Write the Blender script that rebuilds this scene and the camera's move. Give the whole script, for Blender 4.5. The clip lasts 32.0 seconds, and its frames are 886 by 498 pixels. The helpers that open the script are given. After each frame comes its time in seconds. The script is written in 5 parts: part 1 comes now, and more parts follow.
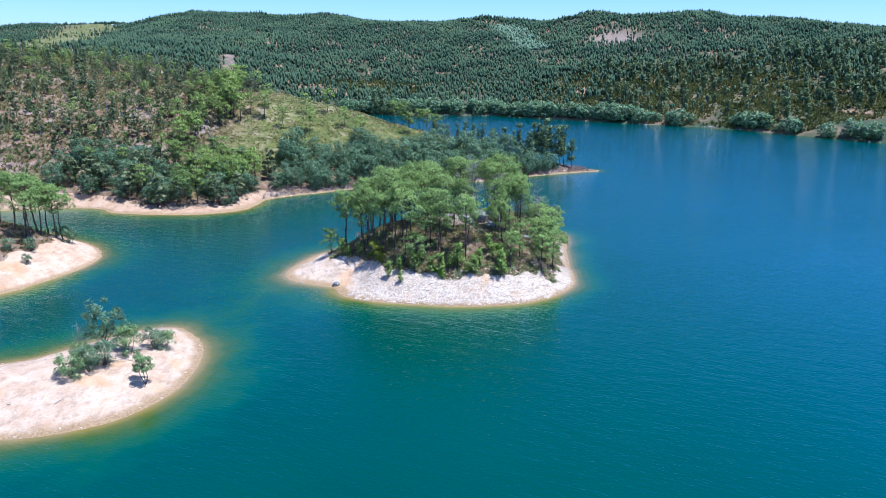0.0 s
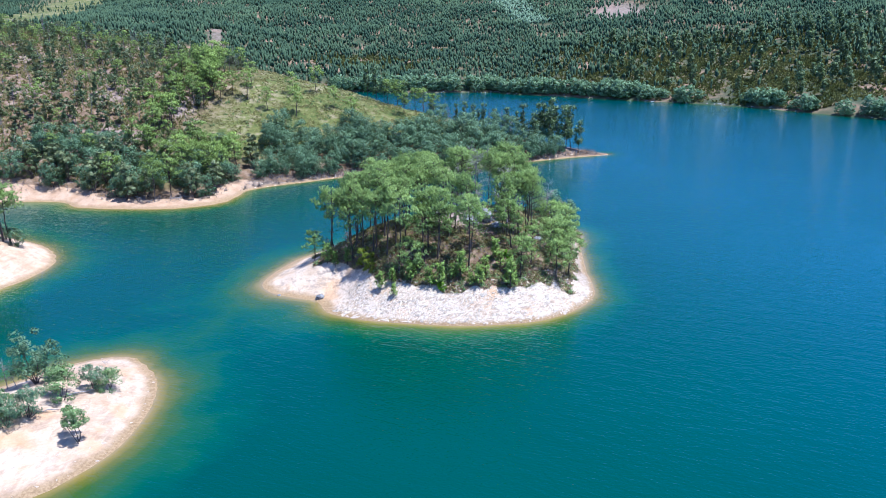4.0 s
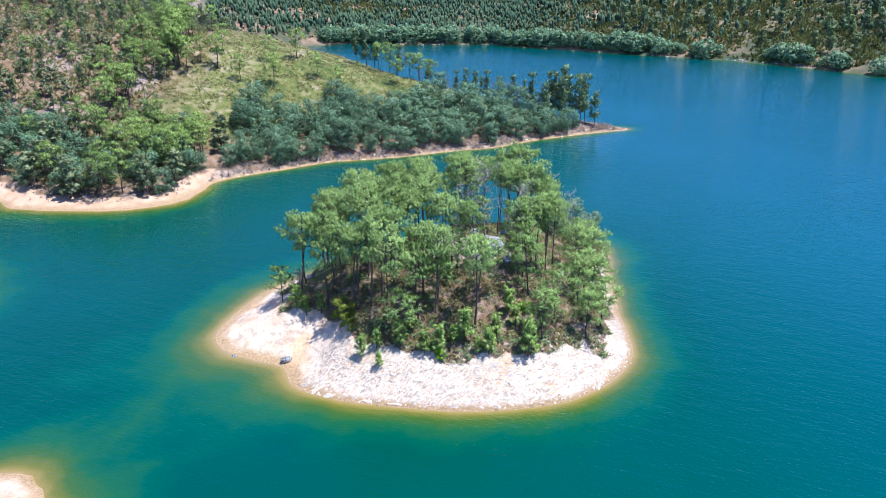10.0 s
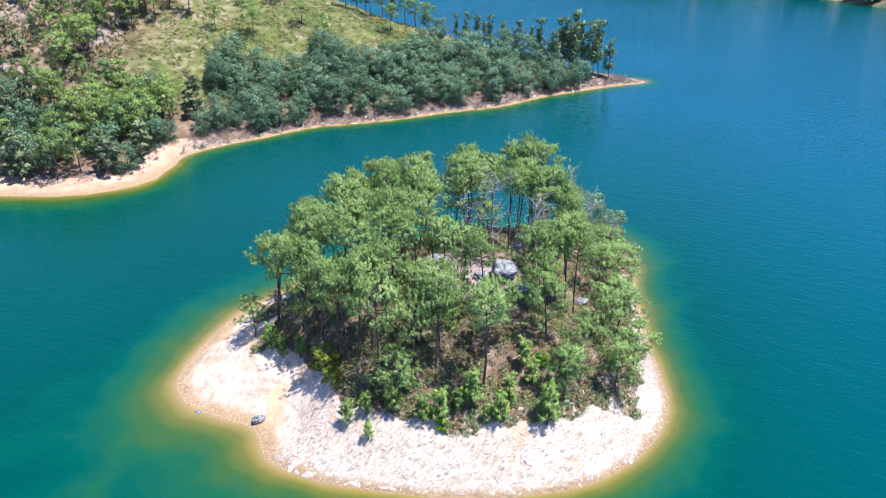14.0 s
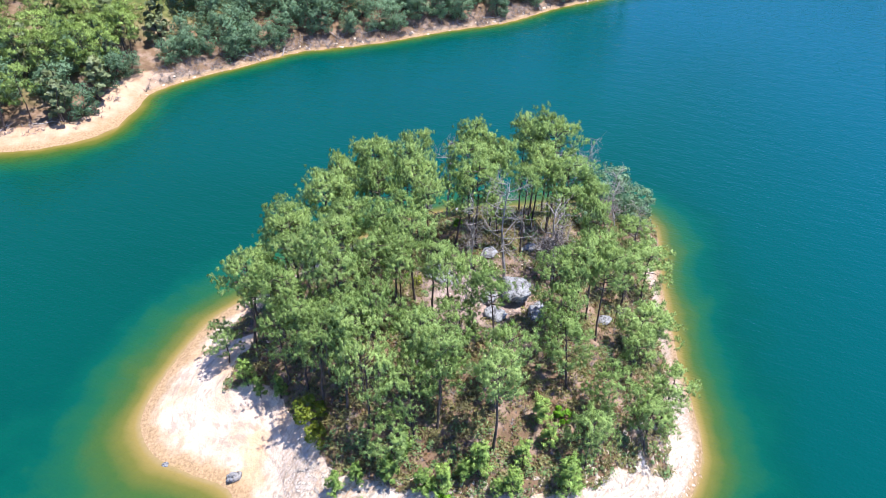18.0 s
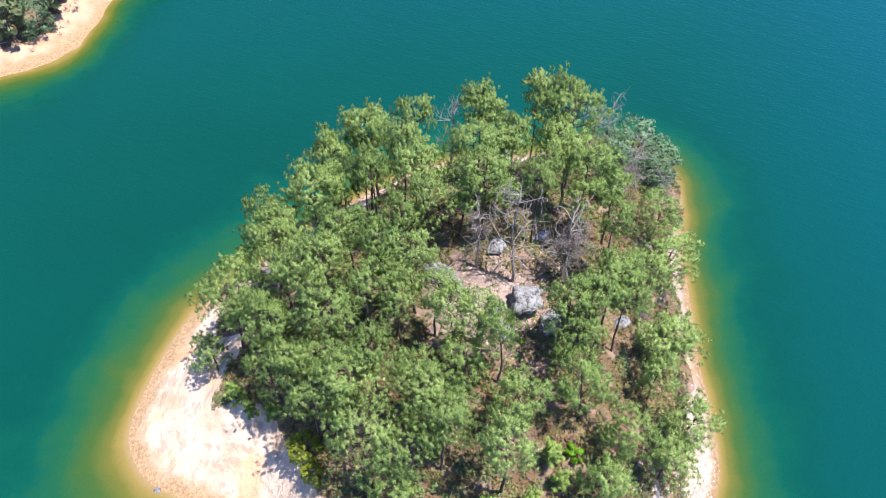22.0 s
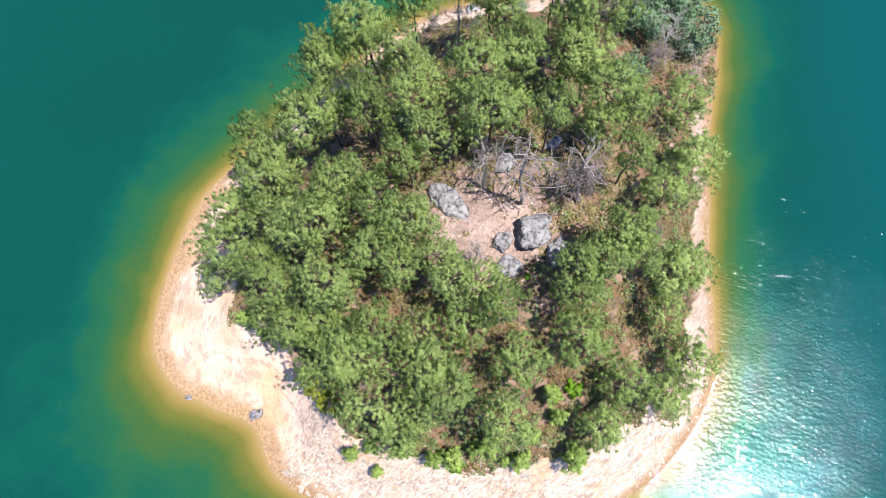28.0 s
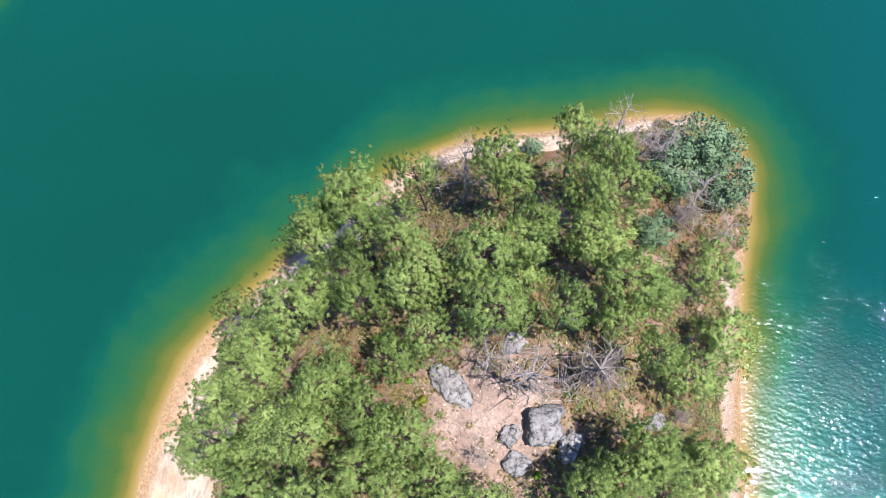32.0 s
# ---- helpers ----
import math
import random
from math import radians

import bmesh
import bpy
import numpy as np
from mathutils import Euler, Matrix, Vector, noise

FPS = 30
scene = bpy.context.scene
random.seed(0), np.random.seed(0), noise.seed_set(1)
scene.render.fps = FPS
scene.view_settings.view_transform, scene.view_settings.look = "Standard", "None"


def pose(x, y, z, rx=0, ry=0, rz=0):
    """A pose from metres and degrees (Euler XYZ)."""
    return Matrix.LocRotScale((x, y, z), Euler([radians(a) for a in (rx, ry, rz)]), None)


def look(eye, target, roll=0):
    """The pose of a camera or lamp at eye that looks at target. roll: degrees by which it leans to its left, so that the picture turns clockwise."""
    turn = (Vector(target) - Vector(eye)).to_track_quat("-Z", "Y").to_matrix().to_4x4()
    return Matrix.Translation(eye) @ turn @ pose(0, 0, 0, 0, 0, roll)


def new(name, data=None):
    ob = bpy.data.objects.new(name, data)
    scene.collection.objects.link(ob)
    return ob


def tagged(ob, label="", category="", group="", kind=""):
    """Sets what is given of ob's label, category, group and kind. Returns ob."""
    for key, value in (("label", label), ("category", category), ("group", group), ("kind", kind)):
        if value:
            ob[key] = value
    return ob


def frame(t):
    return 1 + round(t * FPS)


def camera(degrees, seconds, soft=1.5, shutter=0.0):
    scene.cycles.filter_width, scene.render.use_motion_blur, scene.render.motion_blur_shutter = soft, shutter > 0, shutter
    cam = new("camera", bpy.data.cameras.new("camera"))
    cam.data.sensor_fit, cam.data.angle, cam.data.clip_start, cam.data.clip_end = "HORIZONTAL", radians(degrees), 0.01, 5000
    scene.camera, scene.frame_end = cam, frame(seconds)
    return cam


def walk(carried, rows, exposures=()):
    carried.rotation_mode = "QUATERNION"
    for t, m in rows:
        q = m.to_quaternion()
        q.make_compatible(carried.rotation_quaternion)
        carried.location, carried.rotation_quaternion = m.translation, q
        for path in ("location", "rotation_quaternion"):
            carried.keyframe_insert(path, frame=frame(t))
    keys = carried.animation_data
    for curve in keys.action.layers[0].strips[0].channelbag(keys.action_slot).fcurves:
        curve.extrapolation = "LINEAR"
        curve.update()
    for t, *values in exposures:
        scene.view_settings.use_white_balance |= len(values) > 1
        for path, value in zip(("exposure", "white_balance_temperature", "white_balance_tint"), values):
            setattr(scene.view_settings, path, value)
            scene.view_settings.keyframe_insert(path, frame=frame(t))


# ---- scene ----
cam = camera(60.9, 32.0, soft=0.6)

PATH = [
    (0, (1.942, -20.465, 31.255), (1.89, -18.531, 30.751), 0.4),
    (0.5, (1.782, -18.622, 31.119), (1.733, -16.686, 30.616), 0.3),
    (1, (1.647, -16.8, 31.032), (1.601, -14.865, 30.531), 0.3),
    (1.5, (1.534, -14.996, 30.99), (1.489, -13.06, 30.491), 0.3),
    (2, (1.439, -13.204, 30.993), (1.394, -11.268, 30.494), 0.2),
    (2.5, (1.358, -11.42, 31.037), (1.314, -9.484, 30.538), 0.2),
    (3, (1.289, -9.64, 31.121), (1.246, -7.705, 30.615), 0.2),
    (3.5, (1.229, -7.861, 31.242), (1.186, -5.94, 30.685), 0.2),
    (5.5, (1.036, -0.695, 32.058), (0.994, 1.22, 31.484), 0.2),
    (6, (0.991, 1.117, 32.335), (0.95, 3.033, 31.762), 0.2),
    (6.5, (0.944, 2.941, 32.639), (0.903, 4.853, 32.054), 0.3),
    (7, (0.894, 4.776, 32.967), (0.854, 6.678, 32.348), 0.2),
    (7.5, (0.842, 6.624, 33.317), (0.801, 8.517, 32.674), 0.2),
    (8, (0.785, 8.483, 33.69), (0.746, 10.371, 33.031), 0.2),
    (8.5, (0.723, 10.354, 34.082), (0.686, 12.237, 33.41), 0.3),
    (9, (0.657, 12.236, 34.494), (0.62, 14.114, 33.807), 0.2),
    (9.5, (0.587, 14.128, 34.924), (0.55, 16.001, 34.223), 0.3),
    (10, (0.511, 16.029, 35.371), (0.476, 17.898, 34.66), 0.3),
    (10.5, (0.431, 17.938, 35.834), (0.396, 19.805, 35.118), 0.3),
    (11, (0.347, 19.853, 36.313), (0.314, 21.718, 35.592), 0.4),
    (11.5, (0.258, 21.773, 36.807), (0.227, 23.633, 36.074), 0.5),
    (12, (0.166, 23.695, 37.315), (0.137, 25.541, 36.546), 0.4),
    (12.5, (0.072, 25.618, 37.836), (0.044, 27.45, 37.034), 0.4),
    (13, (-0.025, 27.54, 38.371), (-0.053, 29.357, 37.535), 0.3),
    (13.5, (-0.123, 29.458, 38.919), (-0.148, 31.259, 38.049), 0.4),
    (14, (-0.222, 31.37, 39.479), (-0.246, 33.154, 38.575), 0.4),
    (14.5, (-0.32, 33.274, 40.051), (-0.342, 35.04, 39.111), 0.5),
    (16.5, (-0.691, 40.763, 42.451), (-0.705, 42.441, 41.363), 0.6),
    (17, (-0.773, 42.591, 43.076), (-0.785, 44.245, 41.952), 0.7),
    (17.5, (-0.849, 44.398, 43.712), (-0.859, 46.027, 42.55), 0.7),
    (18, (-0.918, 46.182, 44.355), (-0.927, 47.783, 43.157), 0.6),
    (18.5, (-0.979, 47.94, 45.007), (-0.987, 49.512, 43.771), 0.6),
    (19, (-1.031, 49.671, 45.666), (-1.038, 51.215, 44.395), 0.7),
    (19.5, (-1.073, 51.373, 46.33), (-1.079, 52.887, 45.023), 0.7),
    (20, (-1.105, 53.046, 46.998), (-1.111, 54.519, 45.645), 0.6),
    (20.5, (-1.125, 54.688, 47.67), (-1.132, 56.117, 46.271), 0.6),
    (21, (-1.133, 56.299, 48.342), (-1.142, 57.681, 46.897), 0.4),
    (21.5, (-1.129, 57.878, 49.014), (-1.139, 59.213, 47.525), 0.3),
    (22, (-1.111, 59.426, 49.682), (-1.121, 60.71, 48.149), 0.1),
    (22.5, (-1.081, 60.942, 50.344), (-1.092, 62.176, 48.77), 0.0),
    (23, (-1.036, 62.428, 50.997), (-1.051, 63.602, 49.378), -0.3),
    (23.5, (-0.978, 63.885, 51.637), (-0.996, 64.99, 49.97), -0.5),
    (24, (-0.907, 65.314, 52.26), (-0.927, 66.346, 50.548), -0.8),
    (24.5, (-0.821, 66.717, 52.863), (-0.847, 67.678, 51.109), -1.2),
    (25, (-0.723, 68.098, 53.439), (-0.754, 68.986, 51.647), -1.6),
    (25.5, (-0.612, 69.459, 53.984), (-0.648, 70.275, 52.158), -2.3),
    (26, (-0.489, 70.805, 54.491), (-0.531, 71.553, 52.637), -3.0),
    (26.5, (-0.355, 72.139, 54.954), (-0.402, 72.823, 53.075), -3.7),
    (28.5, (0.266, 77.477, 56.205), (0.188, 77.969, 54.269), -8.6),
    (29, (0.435, 78.845, 56.322), (0.349, 79.349, 54.388), -9.2),
    (29.5, (0.605, 80.245, 56.338), (0.51, 80.759, 54.408), -9.9),
    (30, (0.774, 81.684, 56.243), (0.67, 82.209, 54.315), -10.6),
    (30.5, (0.938, 83.174, 56.021), (0.825, 83.708, 54.097), -11.1),
    (31, (1.096, 84.726, 55.66), (0.975, 85.266, 53.738), -11.8),
    (31.5, (1.243, 86.352, 55.143), (1.11, 86.894, 53.223), -12.5),
    (32, (1.376, 88.067, 54.454), (1.235, 88.6, 52.532), -13.5),
]
walk(cam, [(t, look(eye, target, roll)) for t, eye, target, roll in PATH],
     exposures=[(0, 0.48, 5200, 9), (5, 0.64, 5250, 9), (11, 0.80, 5550, 10), (20, 0.93, 6100, 13), (26, 0.80, 6500, 15), (32, 0.82, 6450, 15)])

# ---------------------------------------------------------------- daylight
SUN_AZ, SUN_EL = radians(-15), radians(72)
world = bpy.data.worlds.new("sky")
scene.world = world
world.use_nodes = True
wn = world.node_tree.nodes
sky = wn.new("ShaderNodeTexSky")
sky.sky_type, sky.sun_disc = "NISHITA", False
sky.sun_elevation, sky.sun_rotation = SUN_EL, radians(90) - SUN_AZ
sky.altitude, sky.air_density, sky.dust_density, sky.ozone_density = 300, 1.0, 0.15, 4.0
wn["Background"].inputs[1].default_value = 0.13
cool = wn.new("ShaderNodeMix")
cool.data_type, cool.blend_type = "RGBA", "MULTIPLY"
cool.inputs[0].default_value = 1.0
cool.inputs[7].default_value = (0.60, 0.73, 1.06, 1)
world.node_tree.links.new(sky.outputs[0], cool.inputs[6])
world.node_tree.links.new(cool.outputs[2], wn["Background"].inputs[0])
lamp = bpy.data.lights.new("sun", "SUN")
lamp.energy, lamp.angle, lamp.color = 4.9, radians(0.53), (1.0, 0.97, 0.93)
sun_at = Vector((math.cos(SUN_AZ) * math.cos(SUN_EL), math.sin(SUN_AZ) * math.cos(SUN_EL), math.sin(SUN_EL)))
new("sun", lamp).matrix_world = look(sun_at * 300, (0, 0, 0))


# ---------------------------------------------------------------- materials
class Nodes:
    """A node material, written line by line."""

    def __init__(self, name):
        self.mat = bpy.data.materials.new(name)
        self.mat.use_nodes = True
        self.tree = self.mat.node_tree
        self.tree.nodes.clear()
        self.out = self.tree.nodes.new("ShaderNodeOutputMaterial")

    def put(self, socket, value):
        if isinstance(value, bpy.types.NodeSocket):
            self.tree.links.new(value, socket)
        elif value is not None:
            if hasattr(socket.default_value, "__len__"):
                value = tuple(value) + (1,) * (len(socket.default_value) - len(value))
            socket.default_value = value

    def node(self, kind, out=0, _set=None, **inputs):
        n = self.tree.nodes.new("ShaderNode" + kind)
        opts = _set or {}
        if "operation" in opts:
            n.operation = opts["operation"]
        if "use_clamp" in opts:
            n.use_clamp = opts["use_clamp"]
        if "feature" in opts:
            n.feature = opts["feature"]
        if "attribute_name" in opts:
            n.attribute_name = opts["attribute_name"]
        if "interpolation_type" in opts:
            n.interpolation_type = opts["interpolation_type"]
        for key, value in inputs.items():
            key = key.replace("_", " ")
            self.put(n.inputs[int(key[1:])] if key[0] == "i" and key[1:].isdigit() else n.inputs[key], value)
        return n.outputs[out]

    def where(self):
        return self.node("NewGeometry")

    def local(self):
        return self.node("TexCoord", 3)

    def noise(self, scale, at=None, detail=4, rough=0.55, out=0, stretch=None):
        at = at or self.where()
        if stretch:
            at = self.node("VectorMath", _set={"operation": "MULTIPLY"}, i0=at, i1=stretch)
        return self.node("TexNoise", out, Vector=at, Scale=scale, Detail=detail, Roughness=rough)

    def ramp(self, value, stops):
        n = self.tree.nodes.new("ShaderNodeValToRGB")
        self.put(n.inputs[0], value)
        e = n.color_ramp.elements
        while len(e) < len(stops):
            e.new(0.5)
        for one, (at, colour) in zip(e, stops):
            one.position = at
            one.color = (*colour, 1) if hasattr(colour, "__len__") else (colour, colour, colour, 1)
        return n.outputs[0]

    def mix(self, fac, a, b, mode="MIX"):
        n = self.tree.nodes.new("ShaderNodeMix")
        n.data_type, n.blend_type = "RGBA", mode
        self.put(n.inputs[0], fac)
        self.put(n.inputs[6], a)
        self.put(n.inputs[7], b)
        return n.outputs[2]

    def math(self, op, a, b=0.5, clamp=False):
        return self.node("Math", _set={"operation": op, "use_clamp": clamp}, i0=a, i1=b)

    def attribute(self, name):
        return self.node("Attribute", 2, _set={"attribute_name": name})

    def span(self, value, low, high):
        return self.node("MapRange", _set={"interpolation_type": "SMOOTHSTEP"}, Value=value, From_Min=low, From_Max=high)

    def bump(self, height, strength, distance):
        return self.node("Bump", Height=height, Strength=strength, Distance=distance)

    def finish(self, shader):
        self.tree.links.new(shader, self.out.inputs[0])
        return self.mat


def foliage(name, dark, light, spread=0.3, glow=0.3, rough=0.55, patches=2.3, gloss=0.3):
    """Leaves or needles: colour varies from plant to plant and from leaf to leaf; some light comes through."""
    m = Nodes(name)
    one = m.node("ObjectInfo", 5)
    leaf = m.node("NewGeometry", 8)
    patch = m.noise(patches, m.where(), 3, 0.6)
    k = m.math("ADD", m.math("MULTIPLY", leaf, spread), m.math("MULTIPLY", m.math("SUBTRACT", m.math("MULTIPLY", patch, 1.9), 0.43), 0.9))
    k = m.math("ADD", k, m.math("MULTIPLY", one, 0.35))
    colour = m.ramp(m.math("SUBTRACT", k, 0.25), [(0.05, dark), (0.55, tuple((a + b) / 2 for a, b in zip(dark, light))), (0.95, light)])
    shade = m.node("BsdfPrincipled", Base_Color=colour, Roughness=rough, Specular_IOR_Level=gloss)
    through_leaf = m.node("BsdfTranslucent", Color=m.mix(0.5, colour, light))
    return m.finish(m.node("MixShader", i0=glow, i1=shade, i2=through_leaf))


def bark(name, dark, light):
    m = Nodes(name)
    grain = m.noise(9, m.where(), 5, 0.65, stretch=(1, 1, 0.25))
    colour = m.mix(m.node("ObjectInfo", 5), m.ramp(grain, [(0.3, dark), (0.7, light)]), m.ramp(grain, [(0.35, dark), (0.8, light)]))
    return m.finish(m.node("BsdfPrincipled", Base_Color=colour, Roughness=0.9, Normal=m.bump(grain, 0.7, 0.03)))


def stone(name, dark, light, lichen, vary=0.0):
    m = Nodes(name)
    big, fine = m.noise(1.6, m.local(), 6, 0.65), m.noise(3.4, m.local(), 8, 0.78)
    colour = m.ramp(fine, [(0.40, dark), (0.50, light)])
    colour = m.mix(m.math("MULTIPLY", m.span(big, 0.46, 0.62), 0.75), colour, lichen)
    each = m.math("FRACT", m.math("ADD", m.node("ObjectInfo", 5), m.node("NewGeometry", 8)))
    colour = m.mix(m.math("MULTIPLY", m.span(each, 0.35, 1.0), vary), colour, dark)
    return m.finish(m.node("BsdfPrincipled", Base_Color=colour, Roughness=0.88, Normal=m.bump(m.math("ADD", fine, big), 1.0, 0.2)))


def ground_material():
    m = Nodes("ground")
    at = m.where()
    z = m.node("SeparateXYZ", 2, Vector=at)
    cover, clearing, meadow, far = (m.attribute(n) for n in ("cover", "clearing", "meadow", "far"))
    big, mid, fine = m.noise(0.09, at, 4), m.noise(0.55, at, 5, 0.6), m.noise(4.5, at, 6, 0.65)
    streak = m.noise(1.3, at, 5, 0.65, stretch=(1, 0.45, 2.5))
    bed = m.noise(2.6, m.node("VectorRotate", Vector=at, Axis=(0, 0, 1), Angle=radians(-43)), 7, 0.72, stretch=(0.55, 1.7, 1))
    rocky = m.math("MULTIPLY", m.attribute("rocky"), m.math("SUBTRACT", 1.0, cover, True))
    # bleached rock and sand of the drawn-down shore
    shore = m.ramp(mid, [(0.25, (0.46, 0.31, 0.19)), (0.5, (0.60, 0.44, 0.31)), (0.75, (0.68, 0.54, 0.41))])
    shore = m.mix(m.math("MULTIPLY", m.span(streak, 0.50, 0.62), 0.75), shore, (0.34, 0.255, 0.19))
    shore = m.mix(m.math("MULTIPLY", m.span(fine, 0.52, 0.68), 0.55), shore, (0.46, 0.33, 0.23))
    shore = m.mix(m.math("MULTIPLY", m.math("MULTIPLY", m.span(bed, 0.48, 0.34), rocky), 0.6), shore, (0.36, 0.255, 0.18))
    shore = m.mix(m.math("MULTIPLY", m.math("MULTIPLY", m.span(bed, 0.46, 0.58), rocky), 0.8), shore, (0.70, 0.575, 0.455))
    shore = m.mix(m.math("MULTIPLY", m.span(m.noise(0.25, at, 4), 0.52, 0.68), 0.55), shore, (0.62, 0.33, 0.14))
    shore = m.mix(m.attribute("orange"), shore, m.ramp(mid, [(0.3, (0.40, 0.21, 0.10)), (0.55, (0.56, 0.34, 0.19)), (0.75, (0.64, 0.44, 0.29))]))
    shore = m.mix(m.attribute("tan"), shore, m.ramp(streak, [(0.35, (0.15, 0.115, 0.085)), (0.52, (0.31, 0.22, 0.155)), (0.7, (0.46, 0.345, 0.255))]))
    # the damp rim and the silt and weed under water
    damp = m.math("ADD", z, m.math("MULTIPLY", mid, 0.35))
    shore = m.mix(m.span(damp, 0.58, 0.24), shore, m.ramp(fine, [(0.38, (0.27, 0.17, 0.085)), (0.62, (0.42, 0.275, 0.145))]))
    shore = m.mix(m.span(damp, 0.20, 0.0), shore, m.ramp(mid, [(0.3, (0.22, 0.15, 0.022)), (0.7, (0.40, 0.285, 0.05))]))
    # heath soil with litter and moss
    soil = m.ramp(mid, [(0.3, (0.085, 0.052, 0.03)), (0.5, (0.20, 0.12, 0.07)), (0.72, (0.35, 0.245, 0.18))])
    soil = m.mix(m.math("MULTIPLY", m.span(fine, 0.5, 0.7), 0.6), soil, (0.12, 0.115, 0.035))
    bare = m.ramp(mid, [(0.3, (0.23, 0.16, 0.125)), (0.5, (0.34, 0.245, 0.195)), (0.7, (0.44, 0.335, 0.275))])
    bare = m.mix(m.math("MULTIPLY", m.span(fine, 0.5, 0.66), 0.65), bare, (0.17, 0.12, 0.095))
    soil = m.mix(clearing, soil, bare)
    grass = m.ramp(m.math("ADD", m.math("MULTIPLY", mid, 0.6), m.math("MULTIPLY", big, 0.4)), [(0.40, (0.075, 0.095, 0.022)), (0.52, (0.155, 0.155, 0.042)), (0.62, (0.29, 0.23, 0.13))])
    soil = m.mix(meadow, soil, grass)
    wood = m.ramp(m.noise(0.055, at, 5, 0.62), [(0.40, (0.045, 0.07, 0.034)), (0.52, (0.10, 0.092, 0.048)), (0.62, (0.27, 0.17, 0.105))])
    soil = m.mix(far, soil, wood)
    edge = m.math("ADD", cover, m.math("MULTIPLY", m.math("SUBTRACT", mid, 0.5), 0.9))
    colour = m.mix(m.span(edge, 0.4, 0.6), shore, soil)
    height = m.math("ADD", m.math("ADD", m.math("MULTIPLY", fine, 0.5), m.math("MULTIPLY", streak, 0.8)), m.math("MULTIPLY", m.math("MULTIPLY", bed, rocky), 1.7))
    return m.finish(m.node("BsdfPrincipled", Base_Color=colour, Roughness=0.92, Specular_IOR_Level=0.2, Normal=m.bump(height, 0.75, 0.22)))


def water_material():
    m = Nodes("water")
    at = m.where()
    depth = m.attribute("depth")
    turned = m.node("VectorRotate", Vector=at, Axis=(0, 0, 1), Angle=radians(24))
    swell = m.noise(0.42, turned, 2, 0.5, stretch=(0.7, 1.9, 1))
    chop = m.noise(1.5, turned, 2, 0.5, stretch=(0.6, 1.8, 1))
    fine = m.noise(3.7, at, 1, 0.5, stretch=(0.85, 1.15, 1))
    tiny = m.noise(9.0, at, 2, 0.5)
    calm = m.ramp(m.noise(0.018, at, 3), [(0.35, 0.65), (0.65, 1.0)])
    height = m.math("ADD", m.math("MULTIPLY", swell, 0.085), m.math("MULTIPLY", chop, 0.052))
    height = m.math("ADD", height, m.math("ADD", m.math("MULTIPLY", fine, 0.046), m.math("MULTIPLY", tiny, 0.001)))
    normal = m.node("Bump", Height=height, Strength=calm, Distance=1.0)
    # turbid water: the silt of the bed shows through less and less as it deepens
    murk = m.math("MULTIPLY", depth, m.ramp(m.noise(0.5, at, 4), [(0.3, 0.85), (0.7, 1.15)]))
    deep = m.ramp(m.noise(0.02, at, 3), [(0.3, (0.001, 0.046, 0.029)), (0.7, (0.001, 0.057, 0.038))])
    colour = m.ramp(m.math("MULTIPLY", murk, 0.66), [(0.0, (0.29, 0.20, 0.09)), (0.035, (0.225, 0.16, 0.04)), (0.11, (0.115, 0.112, 0.017)), (0.26, (0.040, 0.085, 0.014)), (0.52, (0.012, 0.078, 0.026)), (1.0, (0.002, 0.064, 0.036))])
    colour = m.mix(m.span(murk, 1.2, 2.6), colour, deep)
    # deep water to the east and north: its blue includes painted sky reflection
    split = lambda k: m.node("SeparateXYZ", k, Vector=at)
    blue_sheen = m.math("MAXIMUM", m.span(split(0), 8, 65), m.span(split(1), 112, 185))
    blue_sheen = m.math("MULTIPLY", blue_sheen, m.span(murk, 1.5, 4.0))
    colour = m.mix(blue_sheen, colour, (0.001, 0.062, 0.070))
    under = m.node("BsdfDiffuse", Color=colour, Normal=normal)
    shine = m.node("BsdfGlossy", Color=(0.78, 0.97, 1.0), Roughness=0.035, Normal=normal)
    return m.finish(m.node("MixShader", i0=m.node("Fresnel", IOR=1.40, Normal=normal), i1=under, i2=shine))


GROUND, WATER = ground_material(), water_material()
PINE = foliage("pine_needles", (0.135, 0.215, 0.055), (0.50, 0.63, 0.215), spread=0.10, glow=0.30, gloss=0.08)
FIELDPINE = foliage("field_pine_needles", (0.09, 0.145, 0.03), (0.42, 0.54, 0.13), spread=0.15, glow=0.24)
OLIVE = foliage("olive_scrub_leaves", (0.07, 0.09, 0.035), (0.27, 0.30, 0.13), glow=0.18)
YOUNG = foliage("young_pine_needles", (0.12, 0.21, 0.04), (0.46, 0.60, 0.14), spread=0.15, glow=0.22)
WATTLE = foliage("wattle_leaves", (0.065, 0.12, 0.058), (0.255, 0.375, 0.19), spread=0.2, glow=0.28)
GUM = foliage("gum_leaves", (0.055, 0.09, 0.035), (0.23, 0.30, 0.115), glow=0.22)
OAK = foliage("oak_leaves", (0.08, 0.14, 0.04), (0.33, 0.45, 0.17), glow=0.22)
HEATH = foliage("heath", (0.10, 0.085, 0.035), (0.38, 0.34, 0.12), spread=0.35, patches=1.1)
RUST = foliage("rusty_heath", (0.10, 0.05, 0.025), (0.36, 0.21, 0.10), spread=0.35, patches=1.4)
FERN = foliage("bright_shrub", (0.08, 0.20, 0.01), (0.24, 0.44, 0.02))
GORSE = foliage("yellow_shrub", (0.12, 0.16, 0.012), (0.30, 0.32, 0.03))
